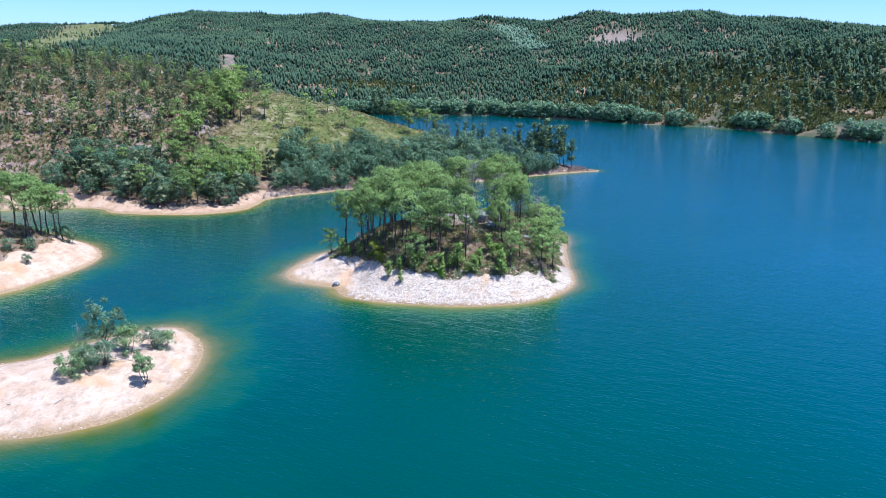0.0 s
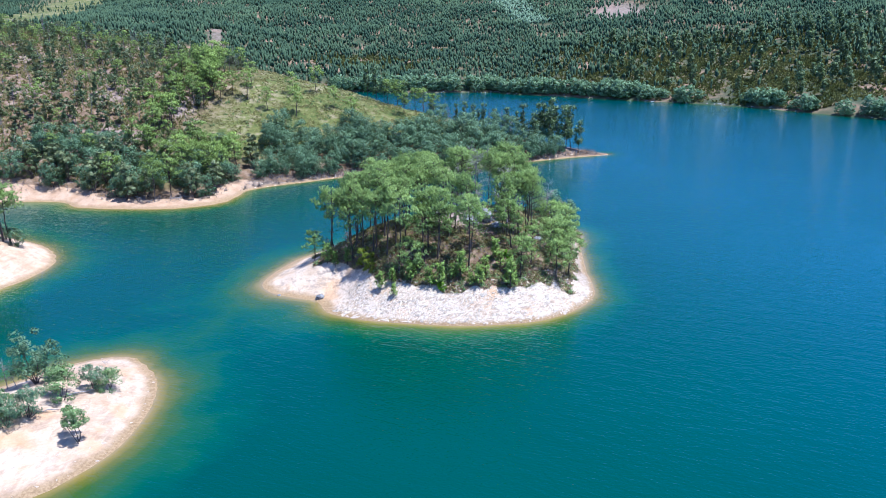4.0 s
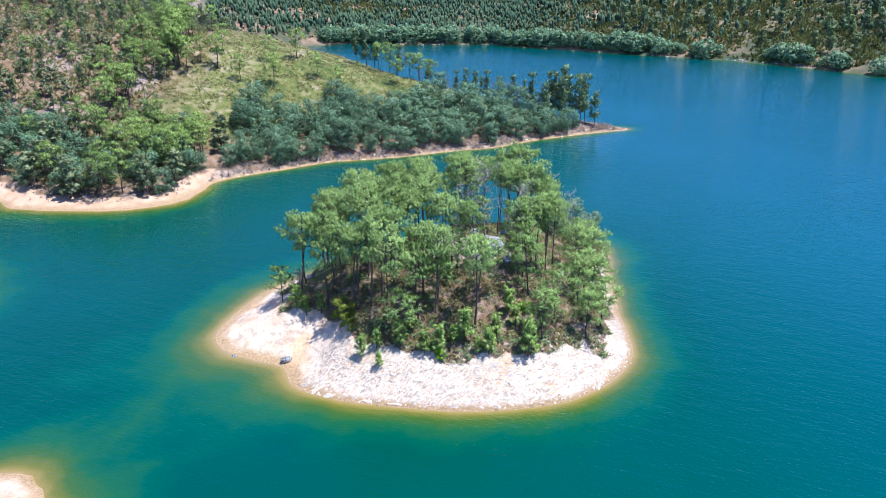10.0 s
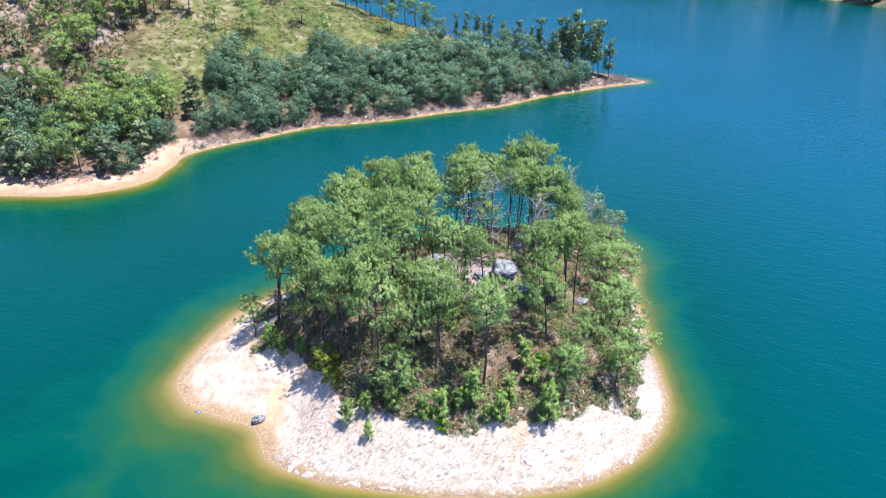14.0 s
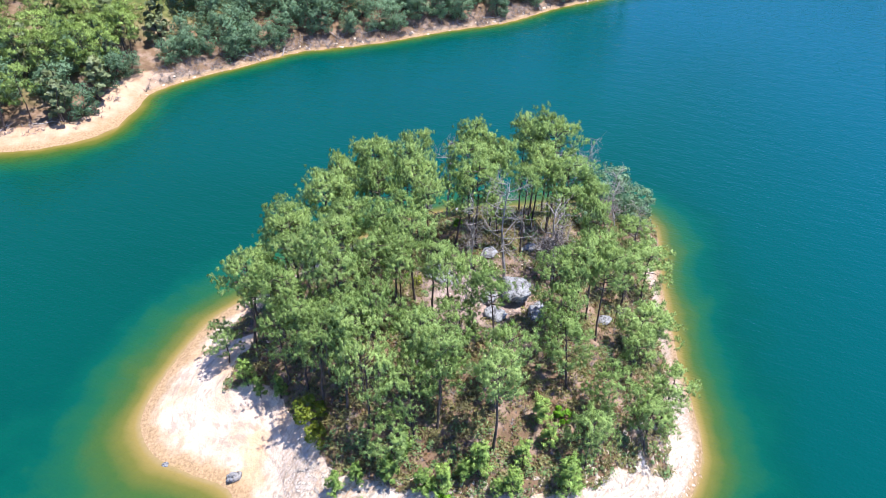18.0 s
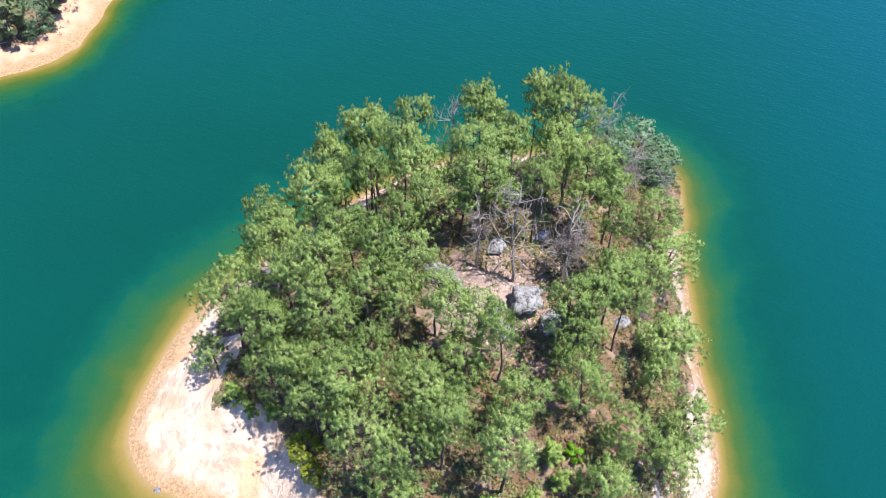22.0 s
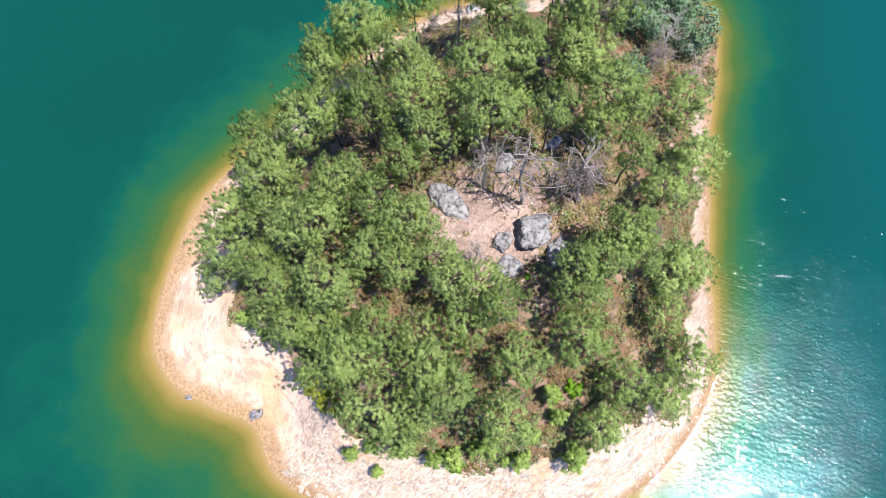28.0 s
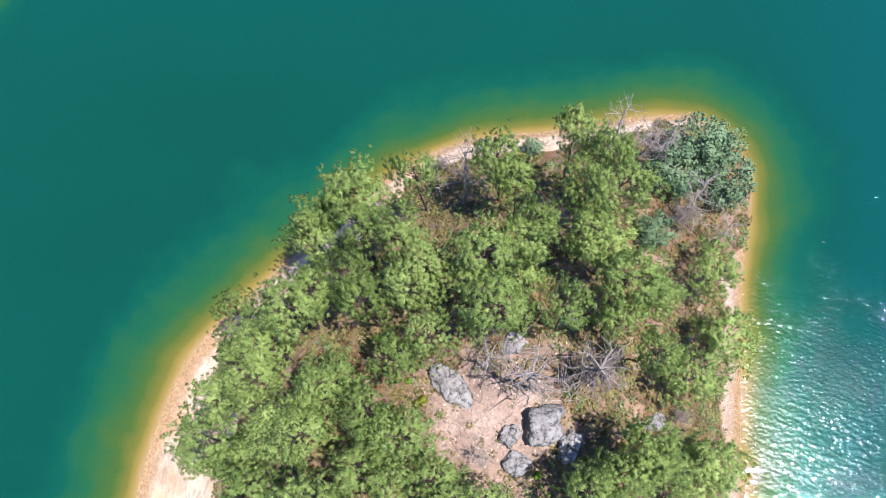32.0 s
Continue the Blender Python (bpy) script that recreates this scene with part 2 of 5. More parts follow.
# distance haze is mixed into these needles: paler and bluer than near pines
FARWOOD = foliage("hazy_far_pines", (0.034, 0.066, 0.044), (0.115, 0.165, 0.085), spread=0.28, glow=0.12, patches=0.03, gloss=0.0)
FARSCRUB = foliage("far_scrub", (0.06, 0.08, 0.022), (0.27, 0.25, 0.085), glow=0.15, patches=0.09, gloss=0.0)
PALE = foliage("pale_young_gums", (0.05, 0.10, 0.05), (0.20, 0.27, 0.17), spread=0.8, glow=0.1, gloss=0.0)
BARK = bark("pine_bark", (0.030, 0.022, 0.018), (0.15, 0.10, 0.08))
GREYWOOD = bark("dead_wood", (0.18, 0.15, 0.13), (0.48, 0.42, 0.37))
TWIGS = bark("brush_twigs", (0.13, 0.10, 0.085), (0.36, 0.30, 0.27))
STONE = stone("granite", (0.05, 0.045, 0.042), (0.30, 0.285, 0.272), (0.43, 0.41, 0.395))
SHALE = stone("shale", (0.45, 0.335, 0.24), (0.67, 0.545, 0.42), (0.66, 0.49, 0.33), 0.25)
RIMROCK = stone("wet_shale", (0.16, 0.095, 0.045), (0.42, 0.29, 0.16), (0.46, 0.30, 0.14), 0.3)

# ---------------------------------------------------------------- plan of the land
def smooth_ring(points, steps=5):
    """A closed Catmull-Rom outline through the corner points."""
    p = np.array(points, float)
    n = len(p)
    out = []
    for i in range(n):
        a, b, c, d = p[i - 1], p[i], p[(i + 1) % n], p[(i + 2) % n]
        for k in range(steps):
            t = k / steps
            out.append(0.5 * (2 * b + (c - a) * t + (2 * a - 5 * b + 4 * c - d) * t * t + (3 * b - a - 3 * c + d) * t ** 3))
    return np.array(out)


def signed(ring, x, y):
    """Distance to an outline, positive inside."""
    q = np.stack([x, y], -1)
    best = np.full(x.shape, 1e18)
    inside = np.zeros(x.shape, bool)
    for a, b in zip(ring, np.roll(ring, -1, 0)):
        ab = b - a
        t = np.clip(((q - a) @ ab) / (ab @ ab + 1e-12), 0, 1)
        best = np.minimum(best, ((q - a - t[..., None] * ab) ** 2).sum(-1))
        if a[1] != b[1]:
            cross = (a[1] > y) != (b[1] > y)
            inside ^= cross & (x < (b[0] - a[0]) * (y - a[1]) / (b[1] - a[1]) + a[0])
    return np.where(inside, 1, -1) * np.sqrt(best)


class Field:
    """A smooth height field through a few spot heights."""

    def __init__(self, spots, scale, soft, loose):
        s = np.array(spots, float)
        self.c, self.scale, self.soft = s[:, :2] / scale, scale, soft
        k = self.kernel(self.c[:, None] - self.c[None])
        n = len(s)
        p = np.c_[np.ones(n), self.c]
        m = np.block([[k + loose * np.eye(n), p], [p.T, np.zeros((3, 3))]])
        self.w = np.linalg.solve(m, np.r_[s[:, 2], 0, 0, 0])

    def kernel(self, d):
        return np.sqrt((d ** 2).sum(-1) + self.soft)

    def __call__(self, x, y):
        out = np.zeros(x.shape)
        for (cx, cy), w in zip(self.c, self.w):
            out += w * np.sqrt((x / self.scale - cx) ** 2 + (y / self.scale - cy) ** 2 + self.soft)
        n = len(self.c)
        return out + self.w[n] + self.w[n + 1] * x / self.scale + self.w[n + 2] * y / self.scale


ISLAND = smooth_ring([
    (-23.8, 85), (-22.2, 80.8), (-18.8, 78.8), (-15.6, 77.4), (-13.7, 74), (-10, 72.1), (-6, 71.3), (0, 70.6), (5.5, 71),
    (10.7, 72.6), (14.9, 76), (17.6, 80.6), (18.2, 85.6), (18.2, 90), (18.6, 95), (19, 100), (19.8, 105), (20.3, 109),
    (19.2, 112), (17, 113.8), (13, 114), (5.7, 112.8), (-0.8, 112), (-6.5, 109.3), (-12, 104.2), (-18, 98.3), (-21.6, 93.8)])
MAIN = smooth_ring([
    (-300, 100), (-120, 120), (-77, 128.6), (-67, 124), (-54, 123.1), (-47.2, 125), (-42.6, 128.5), (-41.2, 134.5), (-41, 139.4),
    (-36.8, 144.2), (-30.6, 148.6), (-24, 153.8), (-18, 156), (-10.5, 158.7), (-2.5, 163), (8, 167.4), (17.2, 174.6), (29.6, 182),
    (40, 187), (35, 191), (24, 195), (8, 203), (-10, 213), (-32, 232), (-60, 258), (-100, 275), (-150, 330), (-400, 420)])
LEFT = smooth_ring([(-59, 72.8), (-56.9, 77), (-54.7, 84), (-54.3, 90), (-57.5, 96.6), (-65.5, 102.5), (-82, 108), (-160, 112),
                    (-170, 58), (-90, 58), (-66, 66)])
ISLET = smooth_ring([(-45, 50.3), (-41, 53.6), (-36.4, 59.3), (-32, 61.4), (-28.4, 59), (-26, 55), (-24.9, 49.4), (-25.3, 44),
                     (-28, 38.7), (-32, 36), (-36.5, 34.8), (-60, 29), (-110, 20), (-110, 44), (-62, 45)])
FAR = smooth_ring([(-900, 330), (-200, 320), (-110, 322), (-76, 352), (-52, 375), (-33, 371), (14, 375), (25, 366), (49, 355),
                   (67, 341.5), (89, 330), (106, 319.5), (129, 298), (150, 271), (190, 238), (300, 190), (900, 150), (2600, 300),
                   (2600, 2600), (-2600, 2600), (-2600, 500)])
MAIN_HIGH = Field([
    (-82, 200, 21), (-63, 195, 21.5), (-48, 195, 19.5), (-38, 195, 17), (-29, 195, 15.2), (-16, 195, 12.9), (-5, 192, 10.6),
    (4, 190, 9.4), (15, 188, 7.4), (28, 187, 4.2), (-37, 162, 6), (-22, 168, 5.4), (0, 177, 5), (15, 181, 4.2), (-52, 150, 6.5),
    (-95, 150, 12), (-87, 130, 6), (-110, 182, 21), (-147, 232, 30), (-98, 246, 26), (-200, 190, 33), (-200, 120, 12),
    (-30, 226, 9), (-62, 242, 15), (5, 206, 4), (-250, 300, 36), (-130, 320, 24), (-52, 172, 12.5)], 40, 0.25, -0.12)
FAR_HIGH = Field([
    (-520, 850, 50), (-440, 850, 59), (-365, 820, 53), (-277, 780, 67), (-200, 800, 65), (-130, 800, 64), (-58, 780, 56),
    (27, 740, 61), (74, 720, 57), (130, 680, 62), (201, 640, 62), (226, 580, 51), (255, 560, 46), (290, 520, 44), (-60, 450, 12),
    (36, 600, 39), (102, 480, 29), (85, 390, 13), (160, 440, 25), (192, 400, 25), (195, 330, 14), (-131, 425, 27),
    (-105, 350, 14), (-400, 690, 36), (-250, 500, 34), (0, 1300, 20), (-700, 1300, 20), (700, 1000, 20), (420, 430, 40)], 120, 0.06, -0.02)


def gate(v):
    """A soft step from 1 down to 0."""
    return 1 / (1 + np.exp(np.clip(v, -40, 40)))


def wave(x, y, size, seed):
    """A cheap smooth unevenness, about -1 to 1."""
    r = np.random.RandomState(seed)
    out = 0
    for k in range(7):
        a, f, p = r.uniform(0, 2 * np.pi), r.uniform(0.6, 1.7) * 2 * np.pi / size, r.uniform(0, 2 * np.pi)
        out = out + np.sin((x * np.cos(a) + y * np.sin(a)) * f + p + 0.7 * np.sin((y * np.cos(a) - x * np.sin(a)) * f * 0.7 + p))
    return out / 4.5


def island_high(x, y, sd):
    s = np.maximum(sd, 0)
    gentle = gate((x + 11 + 0.25 * (y - 82)) / 1.5) * (y < 96)
    steep = 8.2 * (1 - np.exp(-(s / 9.0) ** 1.25))
    soft = 7.0 * (1 - np.exp(-(s / 12.5) ** 1.5))
    return steep * (1 - gentle) + soft * gentle


def lie(x, y):
    """Height of the ground, its cover (0 bare shore, 1 grown over) and how far it lies inside the island and the other land."""
    x, y = np.asarray(x, float), np.asarray(y, float)
    si, sm, sl, st, sf = (signed(r, x, y) for r in (ISLAND, MAIN, LEFT, ISLET, FAR))
    rough = 0.12 * wave(x, y, 5, 3) + 0.05 * wave(x, y, 1.7, 4)
    fade = lambda s: np.clip(s / 3, 0, 1)
    high = np.full(x.shape, -1e9)
    hi = island_high(x, y, si) + rough * fade(si)
    s = np.maximum(sm, 0)
    hm = np.clip(MAIN_HIGH(x, y), 1.2, 60) * (1 - np.exp(-(s / 8) ** 1.1)) + (0.5 * wave(x, y, 22, 5) + rough) * fade(sm)
    s = np.maximum(sl, 0)
    hl = 7.5 * (1 - np.exp(-(s / 11) ** 1.2)) + rough * fade(sl)
    s = np.maximum(st, 0)
    ht = 3.0 * (1 - np.exp(-(s / 7) ** 1.2)) + rough * fade(st)
    s = np.maximum(sf, 0)
    hf = np.clip(FAR_HIGH(x, y) + 3.0 * wave(x, y, 130, 6) * np.clip(s / 150, 0, 1) + 1.0 * wave(x, y, 45, 7), 2, 140) * (1 - np.exp(-(s / 22) ** 0.9))
    for sd, h in ((si, hi), (sm, hm), (sl, hl), (st, ht), (sf, hf)):
        high = np.where(sd > 0, np.maximum(high, h), high)
    # the bed falls away from the nearest shore: gently off the sandy spits, steeply off the rock
    west = gate((x + 14) / 2.5)
    fall = 0.42 - 0.12 * west - 0.15 * west * gate((y - 82) / 3)
    deep = np.full(x.shape, 1e9)
    for sd, f in ((si, fall), (sm, 0.34 + 0.5 * gate((-37 - x) / 2)), (sl, 0.28), (st, 0.26), (sf, 0.5)):
        d = np.maximum(-sd, 0)
        deep = np.minimum(deep, d * f * (0.55 + 0.45 * np.clip(d / 7, 0, 1)))
    # a drowned saddle of sand between the island's beach and the islet
    t = np.clip((y - 60) / 22, 0, 1)
    saddle = 0.65 + 0.35 * np.sin(np.pi * t) + 0.20 * np.abs(x + 27.5 - 4.5 * t) + 0.4 * np.maximum(np.abs(y - 71) - 11, 0)
    deep = np.minimum(deep, saddle)
    deep = np.minimum(deep * (1 + 0.25 * wave(x, y, 9, 8)), 14)
    z = np.where(high > -1e8, high, -deep)
    return z, si, sm, sl, st, sf


# ---------------------------------------------------------------- mesh helpers
def mesh(name, verts, faces, material, smooth=False, normals=None):
    """A mesh from an array of corners and an array of triangles or quads, with rounded shading where normals are given."""
    verts, faces = np.asarray(verts, np.float32), np.asarray(faces, np.int32)
    me = bpy.data.meshes.new(name)
    n, k = faces.shape
    me.vertices.add(len(verts))
    me.vertices.foreach_set("co", verts.ravel())
    me.loops.add(n * k)
    me.loops.foreach_set("vertex_index", faces.ravel())
    me.polygons.add(n)
    me.polygons.foreach_set("loop_start", np.arange(0, n * k, k, dtype=np.int32))
    if smooth or normals is not None:
        me.polygons.foreach_set("use_smooth", np.ones(n, bool))
    me.update(calc_edges=True)
    if normals is not None:
        me.normals_split_custom_set_from_vertices(np.asarray(normals, np.float32))
    me.materials.append(material)
    return me


def unit(v):
    return v / (np.linalg.norm(v, axis=-1, keepdims=True) + 1e-9)


def facing(v, normals):
    """Turn leaves over so that their faces look the way of their normals. v: leaves x corners x 3."""
    ng = np.cross(v[:, 1] - v[:, 0], v[:, 2] - v[:, 0])
    over = (ng * normals.mean(1)).sum(-1) < 0
    v[over] = v[over][:, ::-1]
    normals[over] = normals[over][:, ::-1]
    return v, normals


def joined(pieces):
    """One set of corners and faces from several."""
    vs, fs, n = [], [], 0
    for v, f in pieces:
        vs.append(v)
        fs.append(np.asarray(f) + n)
        n += len(v)
    return np.concatenate(vs), np.concatenate(fs)


def thing(name, at, label, category, group="", turn=0.0, size=1.0, kind=""):
    ob = new(name)
    ob.empty_display_size = 0.2
    ob.matrix_basis = Matrix.Translation(at) @ Matrix.Rotation(turn, 4, "Z") @ Matrix.Scale(size, 4)
    return tagged(ob, label, category, group, kind)


def part(name, me, parent, label=""):
    ob = new(name, me)
    ob.parent = parent
    return tagged(ob, label)


def tube(points, radii, sides=6):
    """A tapered limb along a line of points."""
    p, n = np.asarray(points, float), len(points)
    d = np.gradient(p, axis=0)
    d /= np.linalg.norm(d, axis=1)[:, None] + 1e-9
    side = np.cross(d, (0.31, 0.17, 0.93) if abs(d[0, 2]) < 0.8 else (1, 0.1, 0))
    side /= np.linalg.norm(side, axis=1)[:, None] + 1e-9
    up = np.cross(d, side)
    a = np.arange(sides) * 2 * np.pi / sides
    ring = side[:, None] * np.cos(a)[None, :, None] + up[:, None] * np.sin(a)[None, :, None]
    v = (p[:, None] + ring * np.asarray(radii)[:, None, None]).reshape(-1, 3)
    i, j = np.meshgrid(np.arange(n - 1), np.arange(sides), indexing="ij")
    k = (j + 1) % sides
    f = np.stack([i * sides + j, i * sides + k, (i + 1) * sides + k, (i + 1) * sides + j], -1).reshape(-1, 4)
    return v, f


def blades(r, centres, ways, count, length, width, spread):
    """Tufts of narrow leaves that stand out from the centres along the ways."""
    n = len(centres)
    d = ways[:, None] + spread * r.normal(size=(n, count, 3))
    d /= np.linalg.norm(d, axis=-1)[..., None]
    side = np.cross(d, 0.55 * r.normal(size=(n, count, 3)) + (0, 0, 1))
    side /= np.linalg.norm(side, axis=-1)[..., None] + 1e-9
    l = length * r.uniform(0.65, 1.25, (n, count, 1))
    c = centres[:, None]
    root = c + d * l * 0.08
    v = np.stack([root - side * width * 0.5, root + side * width * 0.5, c + d * l], 2)
    return v.reshape(-1, 3), np.arange(n * count * 3).reshape(-1, 3)


def leaves(r, centres, size, out=None, soft=0.65):
    """Small leaf diamonds turned every way; out is the way out of their clump, by which they are shaded."""
    n = len(centres)
    d = r.normal(size=(n, 3)) * (1, 1, 0.7)
    d /= np.linalg.norm(d, axis=1)[:, None]
    s = np.cross(d, 0.7 * r.normal(size=(n, 3)) + (0, 0, 1))
    s /= np.linalg.norm(s, axis=1)[:, None] + 1e-9
    l = size * r.uniform(0.6, 1.3, (n, 1))
    v = np.stack([centres - d * l, centres + s * l * 0.55, centres + d * l, centres - s * l * 0.55], 1)
    f = np.arange(n * 4).reshape(-1, 4)
    if out is None:
        return v.reshape(-1, 3), f
    flat = unit(np.cross(d, s))
    flat *= np.sign((flat * out).sum(-1, keepdims=True) + 1e-6)
    v, no = facing(v, np.repeat(unit(soft * unit(out) + (1 - soft) * flat)[:, None], 4, 1))
    return v.reshape(-1, 3), f, no.reshape(-1, 3)


def plumes(r, centres, ways, count, length, width, out):
    """Upturned plumes of short needles, each a fuzzy ball; out is the way out of the crown at each plume."""
    n = len(centres)
    way = ways[:, None]
    off = r.normal(size=(n, count, 3)) * 0.36
    d = unit(unit(off) * 0.75 + way * 0.6 + 0.55 * r.normal(size=(n, count, 3)))
    side = unit(np.cross(d, 0.55 * r.normal(size=(n, count, 3)) + (0, 0, 1)))
    l = length * r.uniform(0.7, 1.25, (n, count, 1))
    root = centres[:, None] + off * length + way * length * 0.5
    v = np.stack([root - side * width * 0.5, root + side * width * 0.5, root + d * l], 2)
    base = unit(0.55 * unit(off) + 0.5 * way + 0.45 * out[:, None])
    no = np.stack([base, base, unit(base + 0.35 * d)], 2)
    v, no = facing(v.reshape(-1, 3, 3), no.reshape(-1, 3, 3))
    return v.reshape(-1, 3), np.arange(n * count * 3).reshape(-1, 3), no.reshape(-1, 3)


def domes(r, p, count, size, leaf, tall=0.7):
    """Low rounded shrubs of small leaves at the places p."""
    n = len(p)
    a = unit(r.normal(size=(n, count, 3)) * (1, 1, 0.8) + (0, 0, 0.35))
    a[..., 2] = np.abs(a[..., 2])
    girth = size * np.clip(r.normal(1, 0.35, (n, 1, 1)), 0.4, 2.0)
    c = p[:, None] + a * girth * (1, 1, tall) * r.uniform(0.6, 1.05, (n, count, 1))
    return leaves(r, c.reshape(-1, 3), leaf, (a + (0, 0, 0.25)).reshape(-1, 3), 0.6)


def bent(r, a, b, steps, wobble):
    a, b = np.asarray(a, float), np.asarray(b, float)
    t = np.linspace(0, 1, steps)[:, None]
    return a + (b - a) * t + np.sin(t * np.pi) * r.normal(size=3) * wobble + np.r_[np.zeros((1, 3)), r.normal(size=(steps - 2, 3)) * wobble * 0.25, np.zeros((1, 3))]


# ---------------------------------------------------------------- plants
def pine_meshes(seed, tall=8.5, wide=2.0, low=0.5, limbs=18, tufts=23, count=30, needle=0.16, thick=0.055, radius=0.13):
    """A maritime pine: a bare leaning trunk, dead stubs under the crown, and a broken crown of upturned needle plumes."""
    r = np.random.RandomState(seed)
    lean = r.normal(size=2) * 0.06 * tall
    axis = bent(r, (0, 0, -0.3), (lean[0], lean[1], tall * 0.95), 9, 0.025 * tall)
    k0 = radius * tall / 8.5
    wood = [tube(axis, k0 * np.linspace(1.15, 0.2, 9), 7)]
    on = lambda h: np.array([np.interp(h * tall, axis[:, 2], axis[:, k]) for k in range(3)])
    for i in range(6):
        a, foot = r.uniform(0, 6.28), on(low * r.uniform(0.45, 1.0))
        wood.append(tube(bent(r, foot, foot + np.array([np.cos(a), np.sin(a), r.uniform(-0.1, 0.4)]) * r.uniform(0.3, 0.55) * wide, 3, 0.05), k0 * np.array([0.2, 0.14, 0.06]), 3))
    centres, ways, outs = [], [], []
    heavy = r.uniform(0, 6.28)
    mid = on(low + 0.55 * (1 - low))

    def pad(at, a, many, girth):
        for _ in range(many):
            o = r.normal(size=3) * np.array([girth, girth, 0.42 * girth])
            centres.append(at + o)
            ways.append(unit(np.array([np.cos(a) * 0.45, np.sin(a) * 0.45, 1.0]) + 0.9 * np.array([o[0], o[1], 0]) / (girth + 1e-6) * 0.4 + r.normal(size=3) * 0.22))
            outs.append(unit((at + o - mid) / np.array([wide, wide, 0.35 * tall * (1 - low) + 0.4]) + (0, 0, 0.25)))

    for i in range(limbs):
        h = low + (0.97 - low) * ((i + r.rand()) / limbs) ** 0.9
        k = (h - low) / (1 - low)
        a = i * 2.4 + r.uniform(-0.6, 0.6)
        reach = wide * (0.30 + 0.85 * np.sqrt(max(0.0, 1 - k ** 1.9))) * r.uniform(0.6, 1.12) * (0.62 + 0.38 * min(1, k * 4)) * (1 + 0.18 * np.cos(a - heavy))
        foot = on(h - 0.05)
        tip = foot + np.array([np.cos(a) * reach, np.sin(a) * reach, reach * r.uniform(0.1, 0.45) + 0.1])
        limb = bent(r, foot, tip, 4, 0.09 * reach)
        wood.append(tube(limb, k0 * 0.34 * np.linspace(1, 0.3, 4), 4))
        thin = 0.5 + 0.5 * min(1, k * 2.2)
        pad(tip, a, max(3, round(tufts * thin / 3)), 0.19 * wide)
        for q in range(3):
            s = limb[0] + (limb[-1] - limb[0]) * r.uniform(0.42, 0.92)
            b = a + r.choice([-1, 1]) * r.uniform(0.5, 1.2)
            end = s + np.array([np.cos(b), np.sin(b), r.uniform(0.2, 0.5)]) * 0.42 * reach * r.uniform(0.5, 1.1)
            wood.append(tube(np.array([s, (s + end) / 2 + r.normal(size=3) * 0.03, end]), k0 * np.array([0.13, 0.1, 0.06]), 3))
            pad(end, b, max(2, round(tufts * thin * 2 / 9)), 0.16 * wide)
    pad(on(0.97), r.uniform(0, 6.28), tufts // 2, 0.13 * wide)
    return joined(wood), plumes(r, np.array(centres), np.array(ways), count, needle, thick, np.array(outs))


def young_pine_meshes(seed, tall=2.6, wide=0.85):
    r = np.random.RandomState(seed)
    axis = bent(r, (0, 0, -0.15), (r.normal() * 0.1, r.normal() * 0.1, tall * 0.95), 6, 0.04)
    wood = [tube(axis, 0.05 * np.linspace(1, 0.3, 6), 6)]
    centres, ways = [], []
    for i in range(20):
        h = 0.15 + 0.82 * i / 20
        reach = wide * (1.05 - 0.75 * h) * r.uniform(0.6, 1.15)
        a = i * 2.4 + r.uniform(-0.5, 0.5)
        foot = np.array([axis[0, 0], axis[0, 1], h * tall])
        tip = foot + np.array([np.cos(a) * reach, np.sin(a) * reach, reach * 0.45])
        wood.append(tube(bent(r, foot, tip, 3, 0.03), 0.014 * np.linspace(1, 0.4, 3), 4))
        for j in range(5):
            s = r.uniform(0.3, 1.05)
            centres.append(foot + (tip - foot) * s + r.normal(size=3) * 0.1 * wide)
            w = np.array([np.cos(a) * 0.5, np.sin(a) * 0.5, 1.1]) + r.normal(size=3) * 0.3
            ways.append(w / np.linalg.norm(w))
    ways = np.array(ways)
    return joined(wood), plumes(r, np.array(centres), ways, 32, 0.13, 0.055, ways)


def bushy_meshes(seed, tall=5.5, wide=2.8, stems=6, clumps=34, per=60, leaf=0.17, slim=1.0, foot=0.12):
    """A broad tree or shrub of many rounded leaf clumps on several stems."""
    r = np.random.RandomState(seed)
    wood, centres, outs = [], [], []
    tips = []
    for i in range(clumps):
        a, k = r.uniform(0, 2 * np.pi), r.uniform(foot, 1)
        reach = wide * np.sqrt(r.rand()) * (1.05 - 0.75 * abs(k - 0.45) ** 1.3) * slim
        tips.append((np.cos(a) * reach, np.sin(a) * reach, tall * k))
    tips = np.array(tips)
    for i in range(stems):
        tip = tips[r.randint(clumps)]
        wood.append(tube(bent(r, (r.normal() * 0.12, r.normal() * 0.12, -0.25), tip, 5, 0.12), 0.085 * tall / 5.5 * np.linspace(1, 0.25, 5), 5))
    for tip in tips:
        size = wide * r.uniform(0.2, 0.38)
        c = r.normal(size=(per, 3))
        c *= (size * r.uniform(0.55, 1.0, (per, 1))) / np.linalg.norm(c, axis=1)[:, None]
        c[:, 2] *= 0.75
        centres.append(tip + c)
        outs.append(unit(c) + 0.9 * unit((tip - (0, 0, tall * 0.4)) / (wide, wide, tall * 0.6)) + (0, 0, 0.2))
    return joined(wood), leaves(r, np.concatenate(centres), leaf, np.concatenate(outs))


